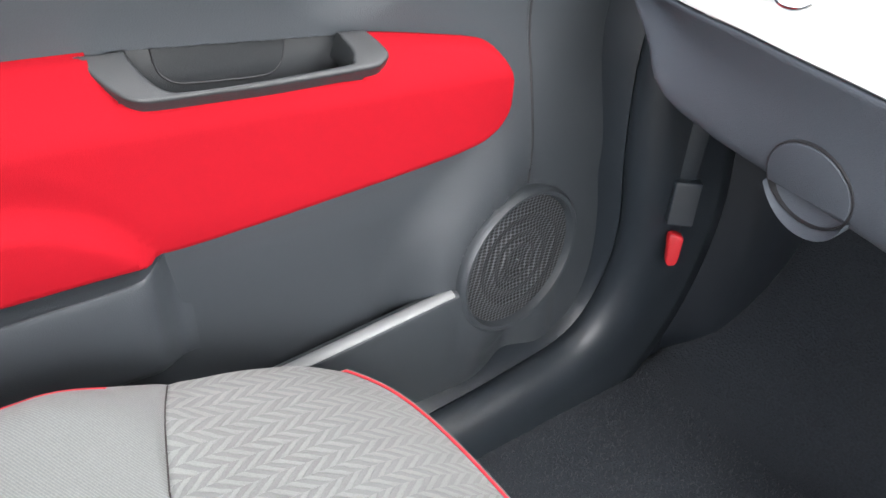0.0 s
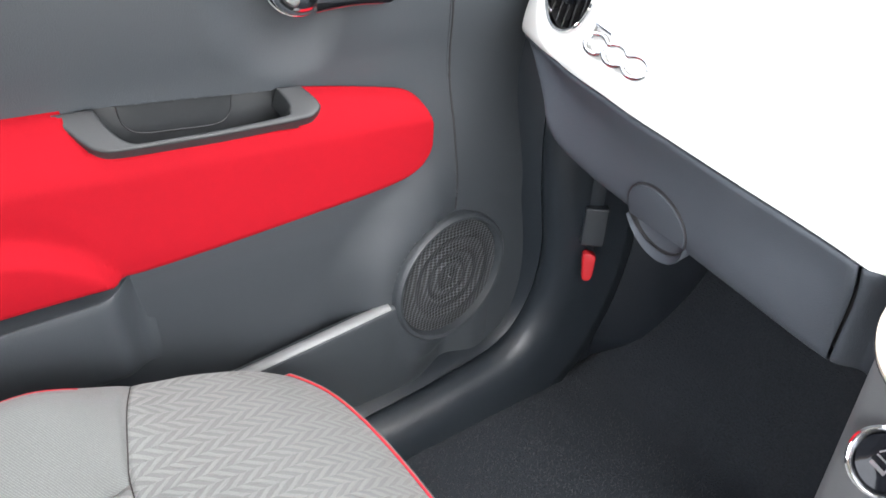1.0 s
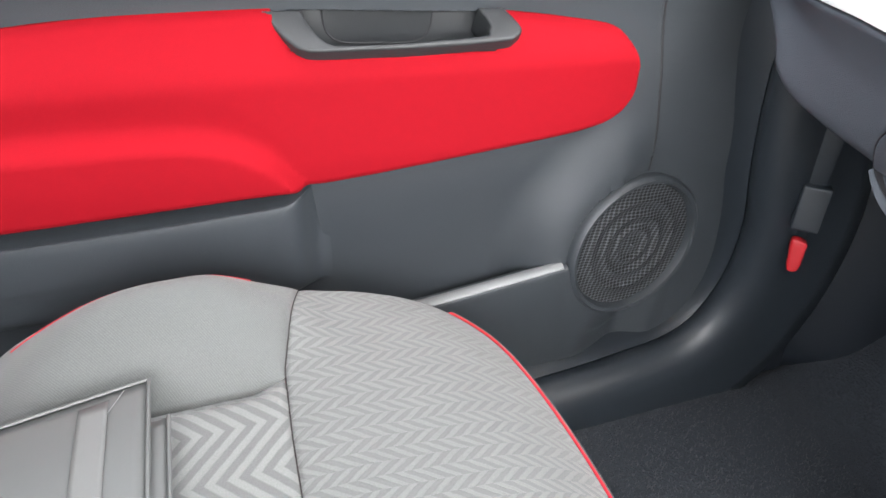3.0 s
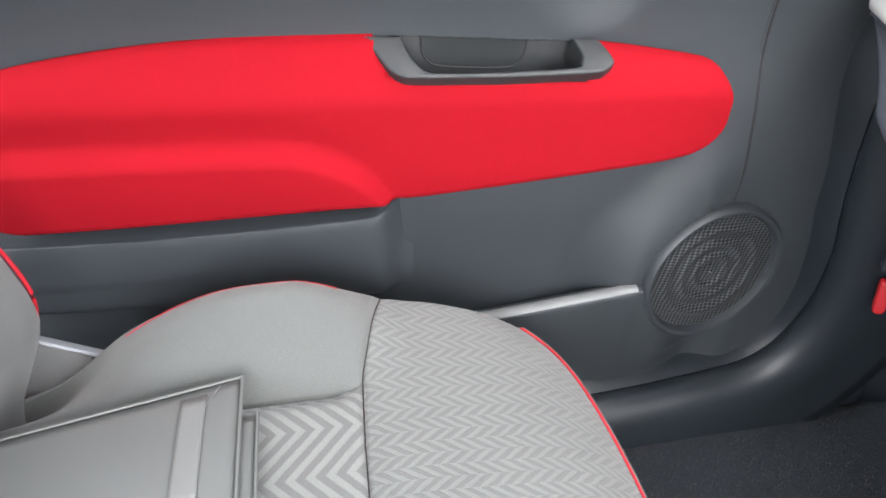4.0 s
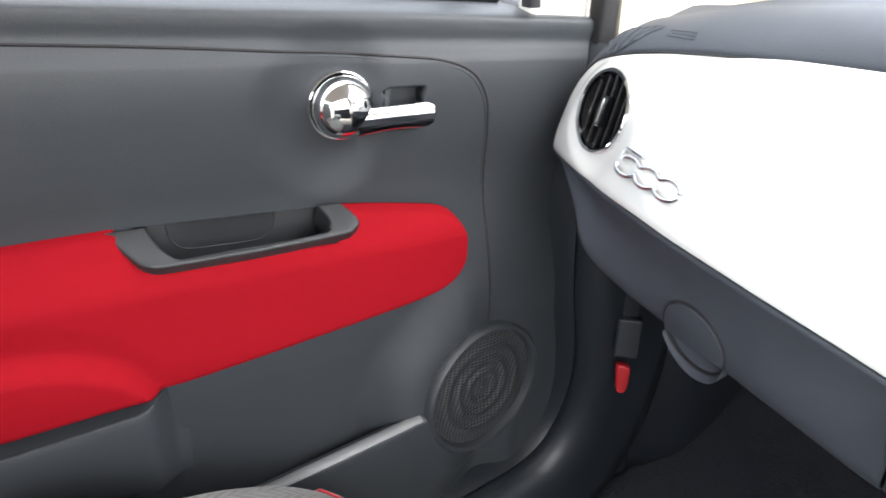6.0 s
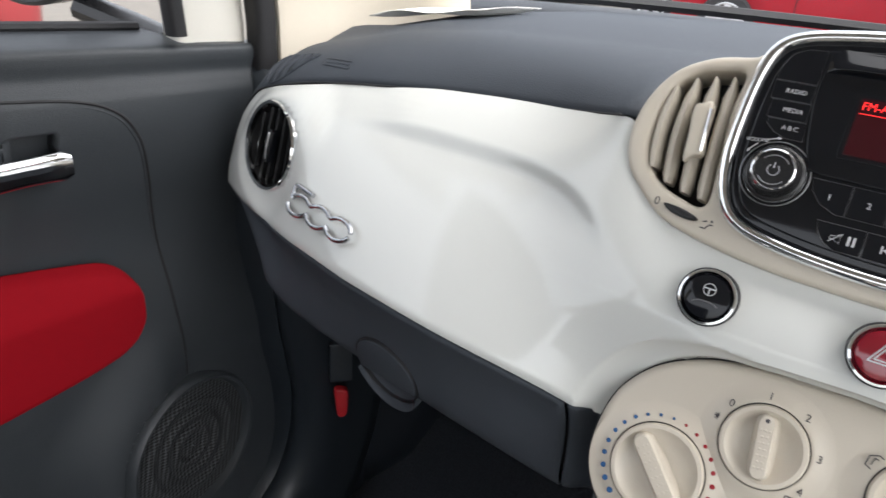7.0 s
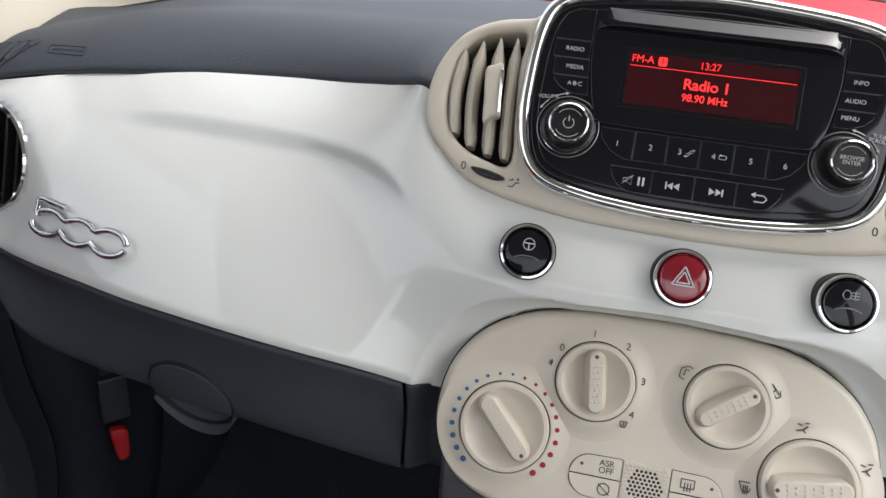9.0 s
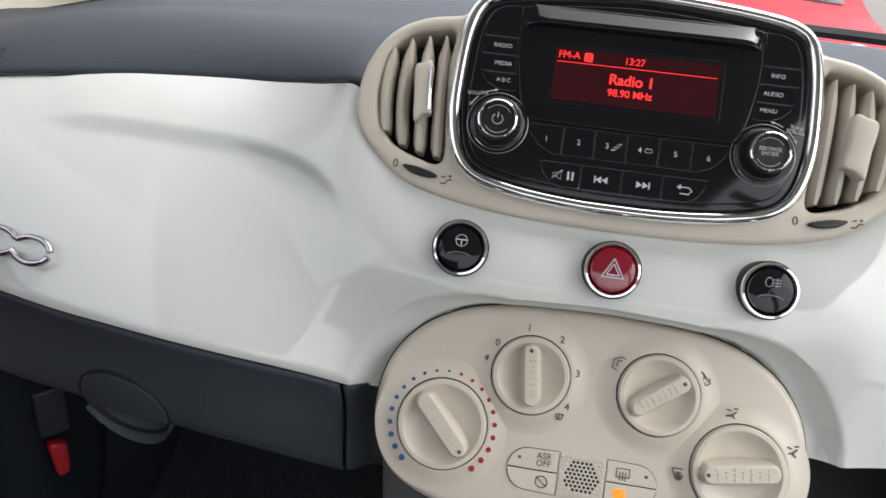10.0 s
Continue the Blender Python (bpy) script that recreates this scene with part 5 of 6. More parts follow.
BOT = [(-0.856, 0.390), (-0.853, 0.360), (-0.847, 0.338), (-0.836, 0.325), (-0.818, 0.318), (-0.79, 0.3175), (-0.70, 0.3205), (-0.58, 0.3265), (-0.46, 0.3325), (-0.43, 0.3325), (-0.40, 0.3330), (-0.34, 0.3392), (-0.26, 0.3490), (-0.15, 0.363), (-0.110, 0.370), (-0.088, 0.377), (-0.073, 0.388), (-0.064, 0.403), (-0.060, 0.418)]
STEP = [(-0.90, 0.411), (-0.60, 0.4125), (-0.54, 0.411), (-0.513, 0.406), (-0.49, 0.398), (-0.466, 0.384), (-0.448, 0.366), (-0.434, 0.346), (-0.424, 0.330), (-0.41, 0.30), (-0.05, 0.20)]


TOP, BOT = (np.array(smooth_line(q, 240)).tolist() for q in (TOP, BOT))
for q in (TOP, BOT):
    q.sort()


def red_off(y, z):
    off = 0.0105 - 0.040 * step(0.445, 0.525, z) - 0.006 * step(0.37, 0.31, z)
    zs = float(np.interp(y, [s[0] for s in STEP], [s[1] for s in STEP]))
    return off + 0.018 * step(zs + 0.006, zs - 0.020, z) - 0.002 * step(zs + 0.035, zs + 0.008, z) * step(-0.40, -0.50, y)


def red(u, v):
    y = -0.856 + 0.797 * (u + 0.06 * math.sin(-math.tau * u))
    b = float(np.interp(y, [p[0] for p in BOT], [p[1] for p in BOT]))
    t = float(np.interp(y, [p[0] for p in TOP], [p[1] for p in TOP]))
    t = max(t - 0.005 * step(-0.06, -0.12, y) * step(-0.86, -0.80, y), b + 0.002)
    z = b + (t - b) * v
    edge = min(z - b, t - z, (y + 0.858) * 1.2, (-0.0565 - y) * 1.2)
    return on_door(y, z, red_off(y, z) + 0.002 - 0.012 * (1 - min(max(edge, 0) / 0.009, 1)) ** 2)


VR = [0, 0.006, 0.014, 0.026, 0.045] + [0.07 + 0.86 * j / 44 for j in range(45)] + [0.955, 0.974, 0.986, 0.994, 1]
bm = sheet(red, 190, 0, vs=VR)
hole = [f for f in bm.faces if f.calc_center_median().y < -0.213 and f.calc_center_median().z > (0.4675 if -0.408 < f.calc_center_median().y < -0.225 else 0.4775) and f.calc_center_median().y > np.interp(f.calc_center_median().z, [0.474, 0.495, 0.515], [-0.4260, -0.4370, -0.4450])]
bmesh.ops.delete(bm, geom=hole, context="FACES")
part("insert", bm, RED, door, "bright red cloth insert", solid=0.008)

# pull handle in the insert: sloping bezel, deep tray
SLOPE = Vector((-0.050, 0, 0.034)).normalized()
PULL = Matrix((Vector((0.0724, 1, 0)).normalized(), SLOPE, Vector((0.0724, 1, 0)).normalized().cross(SLOPE))).transposed().to_4x4()
PULL.translation = on_door(-0.32, 0.489, -0.0052)


def to_pull(y, z):
    return ((y + 0.32), (z - 0.485) * 1.02)


bez = smooth_line([to_pull(*p) for p in [(-0.4490, 0.5150), (-0.441, 0.496), (-0.430, 0.477), (-0.420, 0.4685), (-0.404, 0.4655), (-0.35, 0.4645), (-0.304, 0.464), (-0.222, 0.4660), (-0.206, 0.470), (-0.1975, 0.478), (-0.200, 0.490), (-0.209, 0.5065)]], 110)
tray = smooth_line([to_pull(*p) for p in [(-0.2355, 0.5078), (-0.2300, 0.489), (-0.2335, 0.478), (-0.244, 0.4730), (-0.335, 0.4695), (-0.38, 0.4705), (-0.393, 0.4735), (-0.401, 0.482), (-0.408, 0.497), (-0.4125, 0.5142)]], 90)
pull = part("pull_handle", plate(bez + tray, PULL, 0.0022, 0.036, 0.0034, steps=5), PULL_GREY, door, "dark grey plastic pull handle bezel")
WELL = plane_at(on_door(-0.32, 0.4835, -0.0425), DOOR_N)
well = [(y + 0.32, z - 0.4865) for y, z in [(-0.428, 0.5135), (-0.428, 0.445), (-0.214, 0.445), (-0.214, 0.5085), (-0.26, 0.5105), (-0.33, 0.5130)]]
part("tray_back", plate(well, WELL, 0.0, 0.003, 0.0005), PULL_GREY, pull, "dark back wall of the tray")
flap = [(y + 0.32, z - 0.4865) for y, z in [(-0.391, 0.5135), (-0.389, 0.490), (-0.383, 0.479), (-0.370, 0.4725), (-0.335, 0.4700), (-0.302, 0.4690), (-0.288, 0.4725), (-0.280, 0.484), (-0.2765, 0.5110)]]
part("flap", plate(smooth_line(flap, 60), WELL, 0.0016, 0.003, 0.0008), PULL_GREY, pull, "flush cover flap at the back of the tray")
part("flap_gap", tube([WELL @ Vector((x, y, 0.0014)) for x, y in smooth_line(flap, 60)], 0.0010, seg=6), SEAL, pull, "thin dark gap")

# lower ledge under the armrest
LEDGE = [(-1.1, 0.305), (-0.86, 0.305), (-0.70, 0.3065), (-0.58, 0.3125), (-0.47, 0.320), (-0.435, 0.3245), (-0.40, 0.328)]


def ledge(u, v):
    y = -1.1 + 0.70 * u
    t = float(np.interp(y, [p[0] for p in LEDGE], [p[1] for p in LEDGE]))
    prof = [(t + 0.004, -0.020), (t + 0.001, 0.000), (t - 0.001, 0.014), (t - 0.006, 0.021), (t - 0.05, 0.018), (0.235, 0.012), (0.205, 0.006), (0.196, -0.004), (0.194, -0.024)]
    z, off = along(prof, v)
    end = step(-0.405, -0.450, y)
    return on_door(y, z, -0.022 + (off + 0.022) * end)


part("ledge", sheet(ledge, 80, 32, flip=True), DOOR_GREY, door, "moulded ledge under the armrest")


# map pocket, the light on its upper edge painted pale
def pocket(u, v):
    y = -0.90 + 0.99 * u
    t = 0.1865 + 0.163 * (y + 0.118) if y < -0.10 else 0.1894 + 0.10 * (y + 0.10)
    foot = door_foot(y) + 0.003
    if -0.1105 < y:
        t = 0.193 - math.sqrt(max(0.0985 ** 2 - (y + 0.012) ** 2, 0)) if abs(y + 0.012) < 0.0985 else 0.193
    prof = [(t - 0.012, -0.016), (t + 0.0, -0.004), (t + 0.002, 0.006), (t + 0.001, 0.016), (t - 0.005, 0.0195), (t - 0.03, 0.018), ((t + foot) / 2, 0.012), (foot + 0.01, 0.004), (foot, -0.006), (foot - 0.004, -0.022)]
    z, off = along(prof, v)
    off += (door_off(y, z) + 0.0012 - 0.003 * step(0.05, 0.09, y) - off) * step(-0.085, 0.03, y)
    return on_door(y, z, off)


# highlight along the pocket's top, put in as a paler tube
part("pocket_highlight", tube([on_door(y, 0.1895 + 0.163 * (y + 0.118), 0.012) for y in (-0.90 + 0.0195 * k for k in range(41))], 0.0085, seg=10, squash=0.45), EDGE_GREY, door, "pocket edge with its highlight painted in pale grey")
part("door_foot_seal", tube([on_door(y, door_foot(y) - 0.003, -0.004 - 0.03 * step(-0.04, 0.09, y)) for y in (-0.90 + 0.02 * k for k in range(50))], 0.005, seg=8), SEAL, door, "black rubber foot seal")
part("map_pocket", sheet(pocket, 180, 40, flip=True), DOOR_GREY, door, "door pocket with a thin upper edge")

# loudspeaker
SPK_C = on_door(-0.012, 0.193, -0.008)
SPK = plane_at(SPK_C, (1, 0.10, 0.02))
speaker = thing("loudspeaker", SPK_C, "round door loudspeaker with perforated dark grille", "loudspeaker")
part("rim", lathe([(0.1025, -0.045), (0.1025, 0.006), (0.1012, 0.0115), (0.0978, 0.0145), (0.0935, 0.0130), (0.0908, 0.0075), (0.0895, 0.0)], SPK, 80), DOOR_GREY, speaker, "dark plastic rim")
prof = [(0.0895, 0.004)]
for k in range(46):
    r = 0.089 * (1 - k / 46)
    bump = 1.2 * (0.0026 * math.exp(-((r - 0.066) / 0.006) ** 2) + 0.0030 * math.exp(-((r - 0.043) / 0.006) ** 2) + 0.003 * math.exp(-((r - 0.024) / 0.005) ** 2))
    prof.append((r, 0.0045 - 0.004 * (1 - (r / 0.094) ** 2) + bump + 0.002 * math.exp(-(r / 0.012) ** 2)))
prof.append((0.0, 0.006))
part("grille", lathe(prof, SPK, 80), GRILLE, speaker, "perforated dark grille")

# door release lever
LEV = plane_at(on_door(-0.207, 0.612, -0.0225), DOOR_N)
lever = thing("door_release", LEV.translation, "chrome door release lever with domed boss", "door handle")
part("escutcheon", lathe([(0.0365, -0.014), (0.0370, 0.003), (0.0364, 0.0052), (0.0352, 0.0060), (0.0344, 0.0050), (0.0340, 0.002)], LEV, 72), CHROME, lever, "chrome ring")
part("boss", lathe([(0.0341, 0.002), (0.0335, 0.008), (0.0312, 0.0148), (0.0272, 0.0208), (0.0216, 0.0256), (0.0150, 0.0288), (0.0075, 0.0306), (0.0, 0.0311)], LEV @ Matrix.Translation((0.001, -0.001, 0)), 72), CHROME, lever, "domed chrome boss")
FW = plane_at(on_door(-0.207, 0.612, -0.0178), Vector((1, -0.0724, -0.04)))
mouth = smooth_line([(0.056, 0.0150), (0.064, 0.0158), (0.088, 0.0152), (0.0965, 0.0125), (0.0985, 0.004), (0.0965, -0.018), (0.090, -0.0235), (0.064, -0.0235), (0.056, -0.020)], 70, closed=True)
lip_ = smooth_line([(0.050, 0.0205), (0.062, 0.0218), (0.091, 0.0212), (0.1015, 0.0165), (0.1040, 0.004), (0.1015, -0.021), (0.093, -0.0288), (0.062, -0.029), (0.050, -0.026)], 80, closed=True)
part("finger_frame", plate(lip_, FW, 0.0006, 0.004, 0.0005, holes=(mouth,), hole_depth=0.022), DOOR_GREY, lever)
part("finger_well", plate(inset(ccw(list(mouth)), -0.003), FW, -0.020, 0.002, 0.0004), DOOR_GREY, lever, "dark finger well")
loops = []
for k in range(15):
    t = k / 14
    x, y, z = 0.010 + 0.0895 * t, -0.0150 + 0.0015 * math.sin(math.pi * t) + 0.002 * t ** 6, 0.0215 - 0.005 * t + 0.004 * t ** 4
    h = 0.0150 - 0.0016 * math.sin(math.pi * t)
    if t > 0.93:
        h *= 1 - 0.25 * (t - 0.93) / 0.07
    loops.append([LEV @ Vector((x, y + h * math.copysign(abs(math.cos(a)) ** 0.7, math.cos(a)), z + 0.0060 * math.copysign(abs(math.sin(a)) ** 0.8, math.sin(a)))) for a in (q * math.tau / 20 for q in range(20))])
part("lever", rings(loops, True, True), CHROME, lever, "chrome lever arm")

# ---- sill and front pillar trim ----
SILL = [(-1.2, -0.012), (-0.5, -0.006), (-0.15, 0.002), (-0.02, 0.014), (0.06, 0.026), (0.101, 0.046), (0.124, 0.076), (0.138, 0.115), (0.143, 0.16), (0.139, 0.22), (0.127, 0.28), (0.118, 0.33), (0.110, 0.40), (0.109, 0.46), (0.123, 0.60), (0.136, 0.66)]
path = smooth_line(SILL, 110)


def sill(u, v):
    k = u * (len(path) - 1)
    i = min(int(k), len(path) - 2)
    a, b = np.array(path[i]), np.array(path[i + 1])
    p, t = a + (b - a) * (k - i), (b - a) / np.linalg.norm(b - a)
    n = np.array((t[1], -t[0]))
    up = step(0.05, 0.25, p[1])
    prof = [(-0.80, -0.02), (-0.664, -0.008), (-0.655, 0.006), (-0.646, 0.001), (-0.634, -0.002), (-0.621, 0.002), (-0.610, 0.014), (-0.602, 0.034), (-0.598, 0.062), (-0.594, 0.14)]
    x, d = along(prof, v)
    return Vector((x + 0.012 * up, *(p + n * d)))


sill_trim = part("sill_trim", sheet(sill, 110, 26), SILL_GREY, None, solid=0.003)
tagged(sill_trim, "dark grey plastic sill trim curving up the front pillar", "trim", kind="structure")
seal = part("door_seal", tube([Vector((-0.668, y, z)) for y, z in path], 0.009, seg=8), SEAL)
tagged(seal, "black rubber door seal along the opening", "seal", kind="structure")


def kick(u, v):
    y = 0.262 + 0.33 * u
    z = -0.06 + 0.60 * v
    return Vector((-0.596 - 0.035 * (1 - step(0.0, 0.3, u)) + 0.03 * math.sin(math.pi * u) + 0.02 * step(0.8, 1.0, u), y, z))


kick_panel = part("kick_panel", sheet(kick, 28, 12, flip=True), DARK, solid=0.01)
tagged(kick_panel, "dark plastic kick panel in the footwell", "trim", kind="structure")
rib = part("pillar_cover", sheet(lambda u, v: Vector((-0.604 + 0.032 * u - 0.008 * v * v * (1 + u) + 0.006 * math.sin(math.pi * u), 0.155 + 0.028 * u + 0.014 * v * v, 0.395 - 0.20 * v)), 8, 14), SILL_GREY, solid=0.004)
tagged(rib, "narrow grey cover strip on the front pillar", "trim", kind="structure")

seam_ = part("pillar_seam", tube([Vector((-0.600 + 0.012 * k, 0.150 + 0.004 * k, 0.402 - 0.002 * k)) for k in range(5)], 0.0022, seg=6), SEAL)
tagged(seam_, "dark seam between the pillar trim pieces", "trim", kind="structure")

core = box_part("pillar_core", (-0.72, 0.15, -0.12), (-0.612, 0.60, 0.50), DARK)
tagged(core, "dark metal pillar behind the trim", "pillar", kind="structure")

# bonnet release in the footwell
release = thing("bonnet_release", (-0.572, 0.172, 0.24), "red bonnet release handle under a dark bracket", "lever")
part("bracket", plate(rounded(-0.017, -0.030, 0.017, 0.030, 0.004), plane_at((-0.570, 0.168, 0.270), (0.75, -0.66, 0.1)), 0.004, 0.016, 0.003), SILL_GREY, release, "dark grey bracket")
part("handle", plate(smooth_line([(-0.009, 0.020), (0.008, 0.018), (0.0095, 0.004), (0.0085, -0.018), (0.003, -0.024), (-0.005, -0.022), (-0.0075, -0.006)], 40, closed=True), plane_at((-0.568, 0.166, 0.207), (0.75, -0.66, 0.1)), 0.008, 0.012, 0.003), material("red_handle", (0.40, 0.010, 0.016), rough=0.45), release, "bright red handle")

# ---- floor and footwell ----


def floor_skin(u, v):
    x, y = -0.61 + 0.60 * u, -1.6 + 2.2 * v
    z = -0.06 + 0.0025 * noise.noise(Vector((x * 9, y * 9, 0)))
    if y > 0.28:
        z += 0.62 * (y - 0.28)
    return Vector((x, y, z))


floor = part("floor", sheet(floor_skin, 50, 120), CARPET, solid=0.02)
tagged(floor, "black carpet on the car floor", "carpet", kind="structure")


firewall = box_part("bulkhead", (-0.74, 0.58, -0.1), (0.74, 0.62, 0.72), DARK)
tagged(firewall, "dark bulkhead behind the footwell", "wall", kind="structure")
# fibres of the carpet where the light reaches it
rng = random.Random(4)
bm = bmesh.new()
for _ in range(9000):
    x, y = rng.uniform(-0.60, -0.16), rng.uniform(-0.30, 0.22)
    h, a, w = rng.uniform(0.002, 0.0055), rng.uniform(0, math.tau), 0.0007
    base = Vector((x, y, -0.061))
    side = Vector((math.cos(a) * w, math.sin(a) * w, 0))
    tip = base + Vector((rng.uniform(-0.004, 0.004), rng.uniform(-0.004, 0.004), h + 0.002))
    bm.faces.new([bm.verts.new(base - side), bm.verts.new(base + side), bm.verts.new(tip)])
tuft = part("carpet_pile", bm, PILE)
tagged(tuft, "black carpet pile on the floor", "carpet", kind="stuff")

# ---- passenger seat ----
seat = thing("passenger_seat", (-0.37, -0.5, -0.06), "grey cloth passenger seat with herringbone weave and red piping", "car seat")


def front_y(x):
    return -0.241 - 0.055 * abs((x + 0.38) / 0.235) ** 3.2


def seam_y(x):
    return float(np.interp(x, [-0.63, -0.60, -0.55, -0.494, -0.42, -0.32, -0.20, -0.13], [-0.445, -0.455, -0.470, -0.486, -0.492, -0.497, -0.490, -0.455]))


def cushion_z(x, y):
    a = abs((x + 0.375) / 0.24)
    bol = math.exp(-((a - 0.80) / 0.20) ** 2)
    rear = step(-0.42, -0.55, y)
    dip = step(-0.60, -0.80, y)
    z = 0.262 + 0.060 * bol * rear - 0.02 * dip * 0.3 - 0.16 * bol * step(-0.57, -0.88, y) ** 1.25
    z -= 0.075 * step(0.93, 1.045, a)
    fy = front_y(x)
    z -= 0.010 * step(-0.46, -0.36, y) + 0.062 * max(0.0, 1 - (fy - y) / 0.15) ** 2.2
    d = y - seam_y(x)
    z -= 0.0022 * math.exp(-(d / 0.006) ** 2)
    if y < seam_y(x):
        e = a - 0.47
        z -= 0.019 * math.exp(-(e / 0.055) ** 2) * step(0.0, 0.03, seam_y(x) - y)
    # the outer bolster falls away beside the backrest
    z -= 0.020 * step(-0.70, -0.80, y) * step(-0.545, -0.600, x)
    # puckered where the seams meet
    for cx in (-0.488, -0.262):
        z -= 0.005 * math.exp(-(math.hypot(x - cx, (d + 0.008) * 1.3) / 0.012) ** 2)
    return z


def cushion(x, y):
    return Vector((x, y, cushion_z(x, y)))


def front_zone(u, v):
    x = -0.622 + 0.494 * u
    return cushion(x, seam_y(x) + (front_y(x) - seam_y(x)) * v)


part("cushion_front", sheet(front_zone, 70, 46), SEAT_FRONT, seat, "grey herringbone cloth", solid=0.006)
part("cushion_middle", sheet(lambda u, v: cushion(-0.488 + 0.226 * u, -0.84 + (seam_y(-0.488 + 0.226 * u) + 0.84) * v), 40, 46), SEAT_MID, seat, "pale grey chevron cloth", solid=0.006)
for x0, x1 in ((-0.626, -0.488), (-0.262, -0.124)):
    part("side_bolster", sheet(lambda u, v: cushion(x0 + (x1 - x0) * u, -0.86 + (seam_y(x0 + (x1 - x0) * u) + 0.86) * v), 30, 50), SEAT_SIDE, seat, "plain ribbed grey cloth bolster", solid=0.006)
part("seam", tube([cushion(x, seam_y(x)) + Vector((0, 0, 0.0004)) for x in (-0.62 + 0.0082 * k for k in range(61))], 0.0006, seg=6), SEAM, seat)


def skirt(u, v):
    """Front and outer side of the cushion below the piping."""
    pts = [(-0.628, -0.86), (-0.629, -0.60), (-0.626, -0.42), (-0.618, -0.326), (-0.590, -0.284), (-0.53, -0.2595), (-0.38, -0.2475), (-0.23, -0.2595), (-0.17, -0.284), (-0.136, -0.326), (-0.124, -0.42), (-0.122, -0.86)]
    x, y = along(pts, u)
    top = cushion_z(min(max(x, -0.625), -0.125), min(y, front_y(min(max(x, -0.625), -0.125))))
    swell = 0.012 * math.sin(math.pi * min(v * 1.3, 1))
    cx, cy = x + 0.375, y + 0.55
    r = math.hypot(cx, cy)
    return Vector((x + swell * cx / r, y + swell * cy / r, top + (0.02 - top) * v))


part("cushion_side", sheet(skirt, 90, 14, flip=True), SEAT_SIDE, seat, solid=0.004)
part("piping", tube([skirt(u, 0) + Vector((0, 0.0010, 0.0012)) for u in (k / 120 for k in range(121))], 0.0014, seg=8), PIPING, seat, "thin red piping")
part("piping", tube([cushion(-0.5905, y) + Vector((0, 0, 0.0002)) for y in (-0.71 + 0.01 * k for k in range(22))], 0.0009, seg=8), PIPING, seat, "thin red piping")
box_part("seat_base", (-0.58, -0.85, -0.055), (-0.17, -0.30, 0.10), DARK, seat, "dark seat base", 0.01)


def backrest(z):
    """Outline of the backrest at a height: deep side bolsters, lean to the back."""
    lean = -0.826 - 0.22 * max(z - 0.30, 0)
    tuck = 0.06 * step(0.34, 0.16, z)
    w = 0.245 - 0.03 * step(0.55, 0.80, z)
    out = []
    for k in range(96):
        a = k * math.tau / 96
        x = w * math.copysign(abs(math.cos(a)) ** 0.6, math.cos(a))
        y = 0.060 * math.copysign(abs(math.sin(a)) ** 0.7, math.sin(a))
        if y > 0:
            y += 0.035 * math.exp(-((abs(x) / w - 0.84) / 0.16) ** 2) * (1 - 0.5 * step(0.5, 0.75, z))
        out.append(Vector((-0.372 + x, lean - tuck + y - 0.02, z)))
    return out


zs = [0.14 + 0.015 * k for k in range(47)]
part("backrest", rings([backrest(z) for z in zs], True, True), SEAT_SIDE, seat, "grey cloth backrest", smooth=60)
part("backrest_piping", tube([Vector(p) for p in smooth_line([max(backrest(z), key=lambda p: p.y - 0.62 * p.x) + Vector((-0.0008, 0.0012, 0)) for z in zs[6::6]], 90)], 0.0020, seg=8), PIPING, seat, "thin red piping")

# seat belt anchor beside the seat
anchor = thing("seat_belt_anchor", (-0.645, -0.80, 0.0), "pale grey seat belt strap and metal rail beside the seat", "seat belt")
part("rail", tube([(-0.640, -0.90, 0.262), (-0.642, -0.82, 0.230), (-0.645, -0.75, 0.188), (-0.648, -0.68, 0.15)], 0.006, seg=8, squash=0.6), RAIL, anchor, "dull metal rail")
part("strap", sheet(lambda u, v: Vector((-0.648 + 0.010 * v, -0.90 + 0.13 * u, 0.235 - 0.075 * v - 0.30 * (u - 0.2) * 0.13)), 8, 6), WEBBING, anchor, "pale grey strap", solid=0.004)
box_part("foot", (-0.668, -0.95, -0.055), (-0.645, -0.70, 0.17), DARK, anchor, "dark plastic cover", 0.004)

# ---- clear document wallet on the seat ----
ex = Vector((0.999, -0.02, 0)).normalized()
W0 = Vector((-0.514, -0.600, 0.283))
zdir = Vector((0.0, -0.03, 1)).normalized()
wx = ex.normalized()
wy = zdir.cross(wx).normalized()
WAL = Matrix((wx, wy, zdir)).transposed().to_4x4()
WAL.translation = W0
wallet = thing("document_wallet", W0, "clear grey vinyl document wallet lying on the seat", "wallet")


def leaf(x0, x1, y0, y1, lift, sag=0.004):
    return lambda u, v: WAL @ Vector((x0 + (x1 - x0) * u + 0.2 * 0.24 * (1 - v) * 0.9, y0 + (y1 - y0) * v, lift + sag * math.sin(math.pi * u) * math.sin(math.pi * v) - 0.010 * u * u))


part("cover", sheet(leaf(0.025, 0.235, -0.23, 0.009, 0.004), 20, 20), VINYL, wallet, "glossy clear cover", solid=0.002)
part("back_leaf", sheet(leaf(0.062, 0.245, -0.222, 0.022, -0.004, 0.002), 20, 20), VINYL, wallet, solid=0.003)
